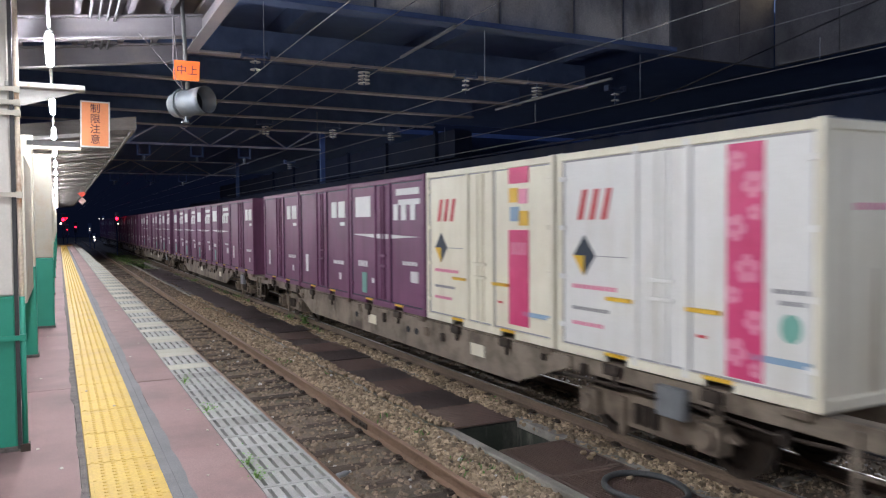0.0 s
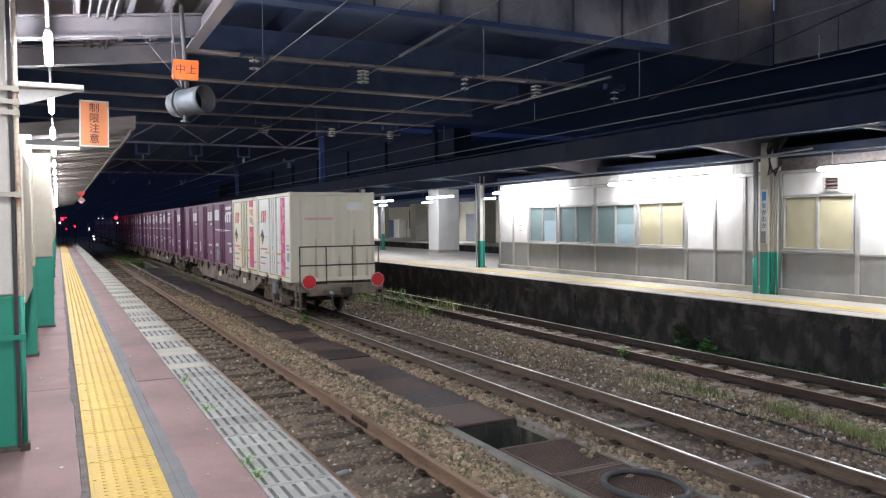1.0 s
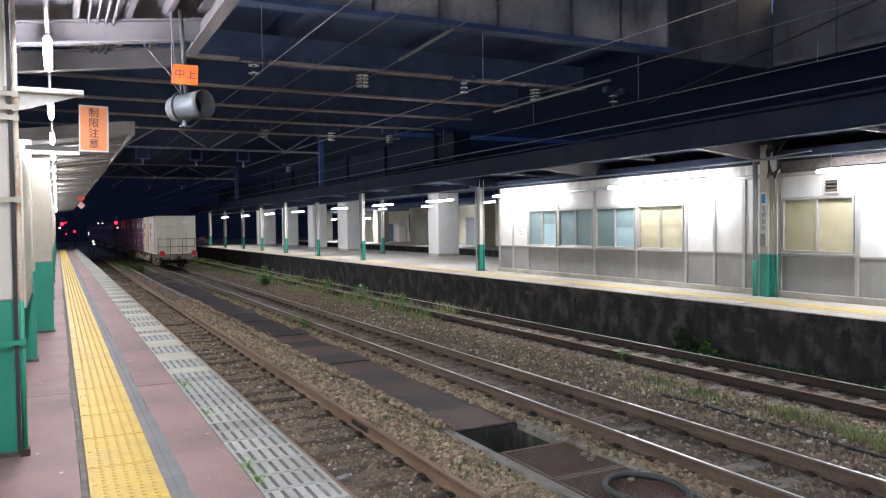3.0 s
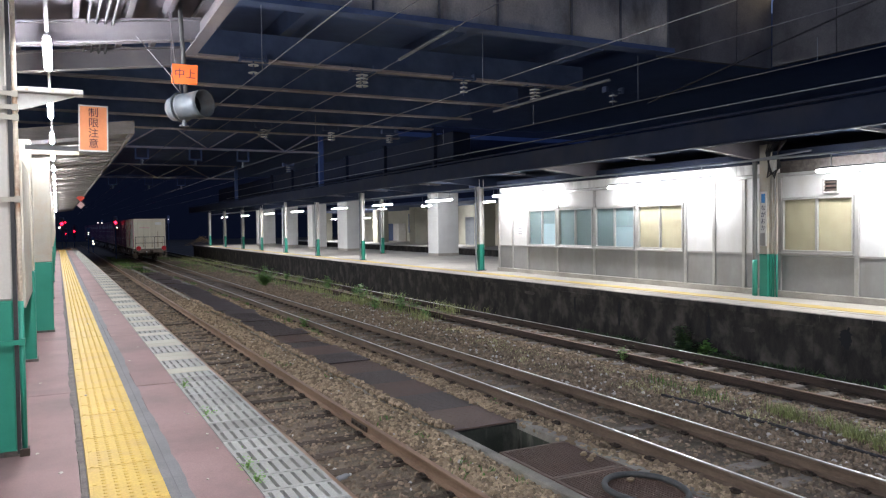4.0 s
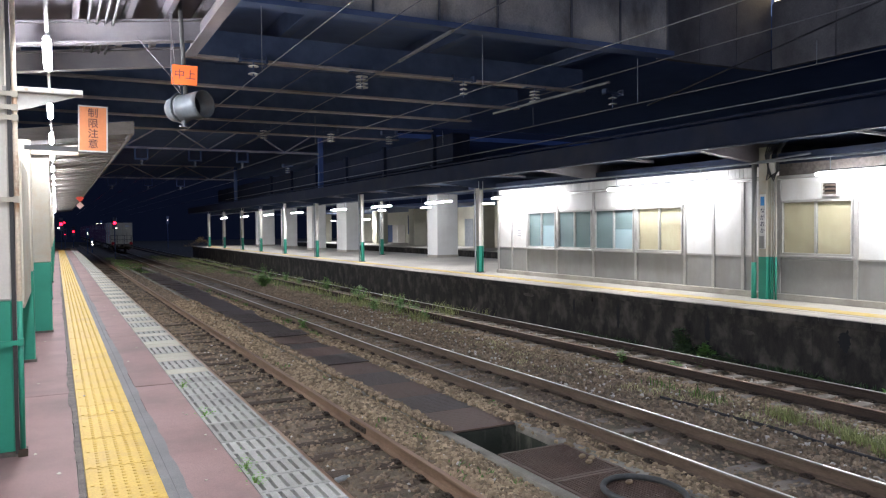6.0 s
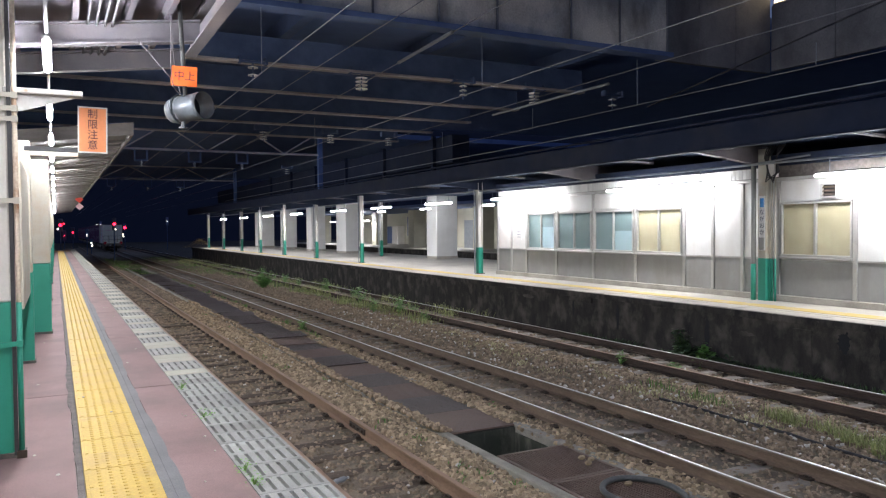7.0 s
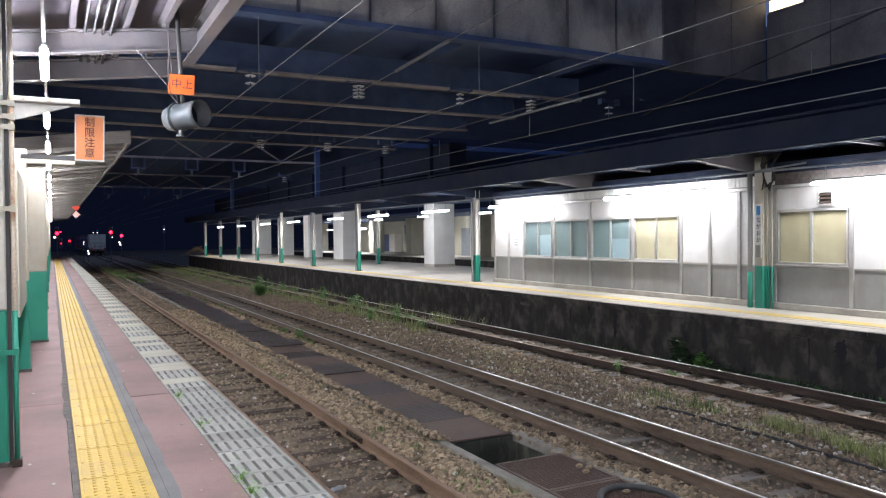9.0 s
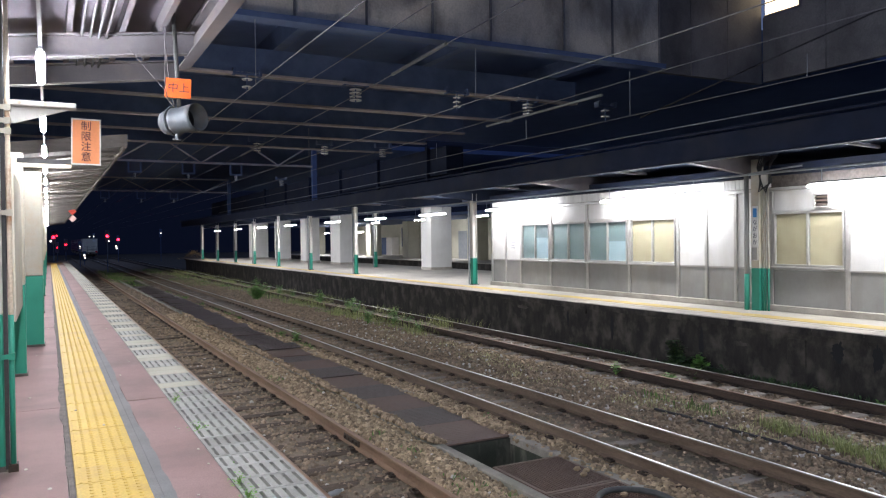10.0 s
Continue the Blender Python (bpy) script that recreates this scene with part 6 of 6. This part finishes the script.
    for s in (-1, 1):
        part("step", Shape().box(*sorted((s * 1.15, s * 1.19)), -0.70, -0.64, 0.36, 0.95).box(*sorted((s * 1.15, s * 1.19)), -0.30, -0.24, 0.36, 0.95).box(*sorted((s * 1.02, s * 1.19)), -0.70, -0.24, 0.34, 0.38).box(*sorted((s * 1.15, s * 1.19)), -0.70, -0.24, 0.58, 0.61), M["frame_grey"], wag, "dusty grey corner step")
    if last:
        rail = Shape()
        for z in (1.51, 2.01):
            rail.tube((-1.18, -0.72, z), (1.05, -0.72, z), 0.017, 8)
        for x in (-1.18, -0.45, 0.29, 1.05):
            rail.tube((x, -0.72, 0.95), (x, -0.72, 2.01), 0.017, 8)
        part("handrail", rail, M["iron"], wag, "dark pipe handrail")
        for x in (-0.95, 0.99):
            disc = part("tail_disc", Shape().tube((x, -0.79, 1.08), (x, -0.775, 1.08), 0.185, 24), M["tail_red"], wag, "round red tail disc")
            part("disc_rim", Shape().path([(x + 0.187 * math.cos(a), -0.783, 1.08 + 0.187 * math.sin(a)) for a in [2 * math.pi * j / 24 for j in range(24)]], 0.008, 6, True), M["box_white"], disc)
    return wag


def wheelset(wag, yc):
    """Two wheels on an axle, which turn as the wagon rolls."""
    turn = Matrix.Rotation(math.pi / 2, 4, "Y")
    ws = Shape()
    for s in (-1, 1):
        ws.lathe([(0.0, -0.06), (0.12, -0.06), (0.14, -0.03), (0.34, -0.02), (0.36, -0.065), (0.455, -0.065 if s < 0 else -0.035), (0.43, 0.065), (0.36, 0.065), (0.34, 0.02), (0.14, 0.03), (0.12, 0.06), (0.0, 0.06)], Matrix.Translation((s * 0.56, 0, 0)) @ turn, 24)
    ws.tube((-0.85, 0, 0), (0.85, 0, 0), 0.075, 12)
    return part("wheelset", ws, M["iron"], wag, at=(0, yc, 0.43))


WAGON_PITCH, BOX_PITCH = 20.4, 3.80
LOADS = [["flower", "stripe", "banner", "device", "device"], ["device", "banner", "banner", "banner", "banner"], ["banner", "banner", "device", "banner", "device"],
         ["device", "banner", "device", "banner", "banner"], ["banner", "device", "device", "banner", "device"], ["device", "device", "banner", "banner", "device"]]
LABELS = {"flower": "white rail container with a pink blossom band at the train's end", "stripe": "cream rail container with a pink and yellow band",
          "banner": "maroon rail container with a white line and white blocks", "device": "maroon rail container with a white device"}
ROLLING, WHEELS = [], []
first_box, first_wagon = {}, {}
for n, load in enumerate(LOADS):
    kind = "last" if n == 0 else "other"
    if kind not in first_wagon:
        first_wagon[kind] = wag = wagon("dusty grey flat wagon with red tail discs and handrail" if n == 0 else "dusty grey flat wagon carrying five containers", n == 0)
    else:
        wag = copy_thing(first_wagon[kind], pose(0, 0, 0))
    ROLLING.append((wag, n * WAGON_PITCH, 0.0))
    for k, what in enumerate(load):
        if what not in first_box:
            first_box[what] = box = container(what, LABELS[what], "containers on the train")
        else:
            box = copy_thing(first_box[what], pose(0, 0, 0))
        ROLLING.append((box, n * WAGON_PITCH + k * BOX_PITCH, DECK))
for wag, along, _ in [r for r in ROLLING if r[0].name.startswith("container_wagon")]:
    if along < 2 * WAGON_PITCH + 1:
        for yc in (1.40, 3.30, 15.70, 17.60):
            WHEELS.append((wheelset(wag, yc), yc))


# ---- loose ballast, weeds and litter ----
def stones(name, label, material, patches, seed, rim=0.028, up=0.055):
    """Many broken stones in one mesh: squashed, skewed lumps lying on the bed."""
    rng = np.random.default_rng(seed)
    g = (1 + 5 ** 0.5) / 2
    ico = np.array([(-1, g, 0), (1, g, 0), (-1, -g, 0), (1, -g, 0), (0, -1, g), (0, 1, g), (0, -1, -g), (0, 1, -g), (g, 0, -1), (g, 0, 1), (-g, 0, -1), (-g, 0, 1)]) / 1.9
    tri = np.array([(0, 11, 5), (0, 5, 1), (0, 1, 7), (0, 7, 10), (0, 10, 11), (1, 5, 9), (5, 11, 4), (11, 10, 2), (10, 7, 6), (7, 1, 8), (3, 9, 4), (3, 4, 2), (3, 2, 6), (3, 6, 8), (3, 8, 9), (4, 9, 5), (2, 4, 11), (6, 2, 10), (8, 6, 7), (9, 8, 1)])
    vs, fs, k = [], [], 0
    for x0, x1, y0, y1, per_m2, dz in patches:
        count = int((x1 - x0) * (y1 - y0) * per_m2)
        for _ in range(count):
            x, y = rng.uniform(x0, x1), y0 + (y1 - y0) * rng.random() ** 1.5
            size = rng.uniform(rim, up)
            v = ico * (1 + rng.uniform(-0.28, 0.28, (12, 1))) * size * rng.uniform(0.6, 1.15, (1, 3))
            a = rng.uniform(0, 6.28)
            c, s = math.cos(a), math.sin(a)
            v = np.column_stack((v[:, 0] * c - v[:, 1] * s, v[:, 0] * s + v[:, 1] * c, v[:, 2] + rng.uniform(-0.2, 0.2) * v[:, 0]))
            vs.append(v + (x, y, bed_height(x, y) + dz + size * 0.25))
            fs.append(tri + k)
            k += 12
    me = bpy.data.meshes.new(name)
    me.from_pydata(np.concatenate(vs).tolist(), [], np.concatenate(fs).tolist())
    ob = part(name, me, material)
    return tagged(ob, label, "stones", kind="stuff")


stones("shoulder_ballast", "tan broken ballast heaped between the tracks", M["stone_tan"], [(3.74, 4.50, 3.2, 30, 560, 0.0), (5.76, 6.22, 3.2, 30, 300, 0.0), (4.45, 4.67, 8.9, 30, 420, 0.10), (5.57, 5.80, 8.9, 32, 420, 0.10), (5.60, 5.80, 3.2, 8.9, 260, 0.09), (9.35, 10.15, 4.6, 18, 170, 0.0)], 1, 0.024, 0.05)
stones("track_ballast", "small brown ballast between rails and sleepers", M["stone_dark"], [(1.6, 3.6, 4.0, 26, 120, -0.008), (3.62, 3.8, 3.5, 26, 260, 0), (5.76, 6.25, 3.2, 30, 220, 0.0), (6.36, 7.30, 3.2, 26, 130, -0.012), (7.46, 10.1, 4.0, 30, 210, 0.0), (7.46, 12.2, 30, 58, 90, 0.0), (3.7, 6.2, 30, 50, 60, 0.0), (1.7, 3.5, 24, 45, 50, 0.0), (10.3, 11.3, 6, 30, 120, -0.01), (11.4, 12.3, 6, 30, 110, 0.0)], 2, 0.02, 0.042)
stones("pale_ballast", "scattered pale grey ballast stones", M["stone_pale"], [(7.5, 10.1, 5.0, 26, 9, 0.01), (3.8, 4.5, 4, 24, 6, 0.01), (10.4, 11.2, 6, 26, 5, 0.01), (1.8, 3.4, 5, 20, 3, 0.0)], 3, 0.02, 0.04)


def weeds(name, label, material, spots, seed, tall, wide, count, kind="stuff"):
    """Tufts of narrow bent blades."""
    rng = np.random.default_rng(seed)
    vs, fs = [], []
    for x, y, spread in spots:
        for _ in range(count):
            bx, by = x + rng.normal(0, spread), y + rng.normal(0, spread * 1.8)
            h, a, lean = tall * rng.uniform(0.35, 1.0), rng.uniform(0, 6.28), rng.uniform(0.1, 0.8)
            d = np.array((math.cos(a), math.sin(a), 0))
            side = np.array((-d[1], d[0], 0)) * wide * rng.uniform(0.6, 1.2)
            z = bed_height(bx, by) - 0.02
            base = np.array((bx, by, z))
            mid, tip = base + d * h * lean * 0.35 + (0, 0, h * 0.6), base + d * h * lean + (0, 0, h * rng.uniform(0.75, 1.0))
            k = len(vs)
            vs += [tuple(base - side * 0.5), tuple(base + side * 0.5), tuple(mid + side), tuple(mid - side), tuple(tip)]
            fs += [(k, k + 1, k + 2, k + 3), (k + 3, k + 2, k + 4)]
    me = bpy.data.meshes.new(name)
    me.from_pydata(vs, [], fs)
    return tagged(part(name, me, material), label, "weeds", kind=kind)


wr = random.Random(12)
strip = [(9.2 + wr.uniform(-0.6, 0.6), wr.uniform(5.2, 10.5), 0.12) for _ in range(16)] + [(8.9 + wr.uniform(-0.6, 0.7), wr.uniform(9, 22), 0.14) for _ in range(14)]
edge = [(10.0 + wr.uniform(-0.5, 0.3), wr.uniform(20, 50), 0.22) for _ in range(46)] + [(11.5 + wr.uniform(-0.2, 0.5), wr.uniform(22, 60), 0.25) for _ in range(30)]
far = [(wr.uniform(8.2, 11.8), wr.uniform(48, 86), 0.4) for _ in range(60)] + [(wr.uniform(4.0, 5.8), wr.uniform(50, 84), 0.3) for _ in range(40)] + [(5.9 + wr.uniform(-0.2, 0.2), wr.uniform(18, 45), 0.10) for _ in range(14)]
weeds("grass", "dry yellow-green grass growing between the tracks", M["leaf_dry"], strip + edge[::2] + far[::2], 4, 0.11, 0.010, 60)
weeds("grass", "low green weeds growing along the track", M["leaf"], strip[::18] + edge[::2] + far, 5, 0.26, 0.009, 46)
pale = [(9.9 + wr.uniform(-0.55, 0.5), wr.uniform(19.5, 34), 0.13) for _ in range(46)] + [(10.4 + wr.uniform(-0.9, 1.3), wr.uniform(34, 72), 0.25) for _ in range(80)] + [(11.25 + wr.uniform(-0.15, 0.5), wr.uniform(20, 40), 0.12) for _ in range(26)]
weeds("grass", "pale seeding grass standing along the track by the platform", M["leaf_pale"], pale, 15, 0.42, 0.008, 34)
weeds("grass", "bright green grass clumps in the ballast strip", M["leaf_pale"], [(9.22, 7.35, 0.085), (9.05, 7.1, 0.05), (9.21, 6.55, 0.085), (9.02, 6.15, 0.06), (8.94, 5.93, 0.08), (9.25, 5.75, 0.07), (8.75, 5.5, 0.06)], 16, 0.27, 0.0055, 160)
weeds("moss", "low yellow-green moss patches on the ballast", M["leaf_dry"], [(9.28, 8.96, 0.13), (9.1, 8.5, 0.10), (9.5, 9.5, 0.12), (9.6, 10.1, 0.10), (9.3, 11.2, 0.12), (9.5, 12.2, 0.10), (9.2, 13.4, 0.12), (8.9, 14.6, 0.10), (10.3, 8.3, 0.08), (10.5, 7.4, 0.08), (10.9, 7.6, 0.07), (10.8, 9.2, 0.06)], 17, 0.07, 0.008, 220)
weeds("moss", "small green weeds among the ballast", M["leaf"], [(wr.uniform(3.8, 4.4), wr.uniform(6, 26), 0.05) for _ in range(12)] + [(10.3 + wr.uniform(-0.2, 0.2), wr.uniform(6, 20), 0.06) for _ in range(12)] + [(11.6 + wr.uniform(-0.1, 0.4), wr.uniform(5, 20), 0.12) for _ in range(22)], 6, 0.13, 0.009, 22)

weeds("grass", "dark green weeds along the foot of the platform wall", M["leaf_shade"], [(12.15 + wr.uniform(-0.1, 0.1), wr.uniform(5, 16), 0.09) for _ in range(46)], 9, 0.24, 0.012, 40)

def bush(at, label, n, size, seed, tall, leafage="leaf_bright", spread=0.55):
    """A leafy weed: thin stems and many small pointed leaves."""
    rng = random.Random(seed)
    plant = thing("weed_bush", at, label, "plant")
    stems, leaves = Shape(), Shape()
    for _ in range(n):
        a, lean, h = rng.uniform(0, 6.28), rng.uniform(0.05, spread), tall * rng.uniform(0.5, 1.0)
        tip = Vector((math.cos(a) * lean * h, math.sin(a) * lean * h, h))
        stems.tube((0, 0, 0), tip, 0.006, 5, 0.002)
        for _ in range(16):
            t = rng.uniform(0.25, 1.0)
            p = tip * t + Vector((rng.gauss(0, 0.04), rng.gauss(0, 0.04), rng.gauss(0, 0.03)))
            b, l = rng.uniform(0, 6.28), size * rng.uniform(0.6, 1.2)
            d = Vector((math.cos(b), math.sin(b), rng.uniform(-0.3, 0.5))) * l
            s = Vector((-math.sin(b), math.cos(b), rng.uniform(-0.3, 0.3))) * l * 0.36
            leaves.add([p, p + d * 0.5 + s, p + d, p + d * 0.5 - s], [(0, 1, 2, 3)])
    part("stem", stems, M["leaf"], plant)
    tagged(part("leaf", leaves, M[leafage], plant, "small green leaves"), kind="stuff")


bush((12.12, 11.6, -0.26), "bright green leafy weed at the foot of the wall", 7, 0.13, 1, 0.42, "leaf_bright", 0.9)
bush((11.98, 12.0, -0.26), "dark green leafy weed at the foot of the wall", 26, 0.11, 61, 0.36, "leaf_shade", 1.5)
bush((12.0, 10.9, -0.26), "dark green leafy weed at the foot of the wall", 18, 0.09, 62, 0.26, "leaf_shade", 1.5)
bush((12.2, 12.3, -0.26), "dark green leafy weed against the platform wall", 22, 0.12, 2, 0.66, "leaf_shade", 0.6)
bush((9.95, 22.5, -0.2), "leafy green weed beside the track", 18, 0.09, 3, 0.75)
bush((9.46, 23.6, -0.2), "leafy green weed beside the track", 12, 0.09, 4, 0.55)
bush((8.8, 36.0, -0.2), "bushy green weed beside the track", 44, 0.15, 5, 0.95, "leaf_bright", 1.0)
for i, (x, yy, h) in enumerate(((10.35, 22.4, 0.45), (10.2, 26.6, 0.6), (10.5, 28.2, 0.5), (11.35, 30.0, 0.5), (10.4, 31.5, 0.55), (11.3, 34.0, 0.6), (10.5, 36.0, 0.5), (10.7, 39.0, 0.6), (11.5, 47.0, 0.7), (9.9, 20.6, 0.35), (11.7, 8.6, 0.14), (11.8, 7.4, 0.14), (11.6, 9.6, 0.12), (10.47, 10.75, 0.24))):
    bush((x, yy, -0.22), "leafy green weed growing beside the track", 14, 0.08, 40 + i, h)
bush((10.15, 11.9, -0.18), "small leafy weed between rail and ballast", 7, 0.06, 6, 0.32)
bush((11.4, 11.0, -0.25), "small leafy weed between sleepers", 6, 0.06, 7, 0.30)
bush((5.9, 9.9, -0.2), "small leafy weed beside the drain covers", 7, 0.05, 8, 0.16)
bush((6.1, 20.5, -0.2), "small leafy weed beside the drain covers", 12, 0.07, 9, 0.4)
for i, (x, yy) in enumerate(((1.04, 4.55), (1.05, 4.85), (1.06, 6.4), (1.07, 7.7))):
    bush((x, yy, TOP - 0.01), "tiny weed growing from a paving joint", 5, 0.022, 20 + i, 0.06)

heap = thing("straw_heap", (12.9, 78.5, 0.95), "dry straw-coloured grass heap at the platform end", "heap")
hs = Shape()
hr = random.Random(9)
for _ in range(500):
    r, a = abs(hr.gauss(0, 0.7)), hr.uniform(0, 6.28)
    p = Vector((r * math.cos(a), r * math.sin(a), max(0.0, 0.75 - 0.6 * r)))
    d = Vector((hr.gauss(0, 0.3), hr.gauss(0, 0.3), hr.uniform(-0.05, 0.25)))
    hs.add([p, p + Vector((0.03, 0, 0)), p + d], [(0, 1, 2)])
tagged(part("straw", hs, M["straw"], heap), kind="stuff")

lead = part("ground_cable", Shape().path([(8.42 + 0.035 * math.sin(y * 1.3) + 0.05 * (y - 5.0), y, bed_height(8.42 + 0.05 * (y - 5.0), y) + 0.03) for y in [4.6 + 0.35 * i for i in range(14)]], 0.022, 8), M["cable"], smooth=True)
tagged(lead, "black cable lying along the ballast", "cable")

bottle = thing("litter_bottle", pose(2.74, 7.85, -0.125, 0, 90, 25), "crumpled clear plastic bottle lying beside the rail", "bottle")
part("body", Shape().lathe([(0.0, -0.09), (0.028, -0.09), (0.032, -0.07), (0.029, -0.02), (0.032, 0.03), (0.026, 0.06), (0.012, 0.09), (0.012, 0.105), (0.0, 0.105)], sides=12), M["galv"], bottle, smooth=True)
part("cap", Shape().tube((0, 0, 0.10), (0, 0, 0.12), 0.015, 10), M["wall_white"], bottle)
hose = thing("rubber_hose", (5.24, 5.80, -0.05), "grey rubber hose coiled in a ring on the mesh cover", "hose")
part("ring", Shape().path([(0.37 * math.cos(a) * (1 + 0.03 * math.sin(3 * a)), 0.46 * math.sin(a), 0.0) for a in [2 * math.pi * j / 40 for j in range(40)]], 0.032, 10, True), M["rubber"], hose, smooth=True)
for i, (x, yy) in enumerate(((5.42, 7.05), (5.48, 6.95), (5.36, 6.85), (5.3, 6.1), (8.0, 9.6), (10.5, 16.5))):
    r = random.Random(i)
    s = Shape().lathe([(0.0, -0.03), (0.03, -0.02), (0.042, 0.0), (0.03, 0.022), (0.0, 0.03)], pose(0, 0, 0, r.uniform(-20, 20), 0, 0) @ Matrix.Diagonal((1.2, 0.8, 0.9, 1)), 7)
    tagged(part("loose_stone", s, M["stone_tan" if i < 4 else "stone_pale"], at=(x, yy, -0.055 if i < 4 else -0.14)), "single loose stone lying on a cover plate" if i < 4 else "single pale stone lying on the ballast", "stone")


# ---- what moves ----
def run(t):
    """How far the train's end has come along the track."""
    return 4.10 + 16.1 * t - 0.118 * t * t


def motions():
    times = [0.5 * i for i in range(21)]
    for ob, along, z in ROLLING:
        walk(ob, [(t, pose(TRACKS[2], run(t) + along, z)) for t in times])
    for ws, yc in WHEELS:
        walk(ws, [(i / 30, pose(0, yc, 0.43, -math.degrees((run(i / 30) - run(0)) / 0.43), 0, 0)) for i in range(301)])


motions()
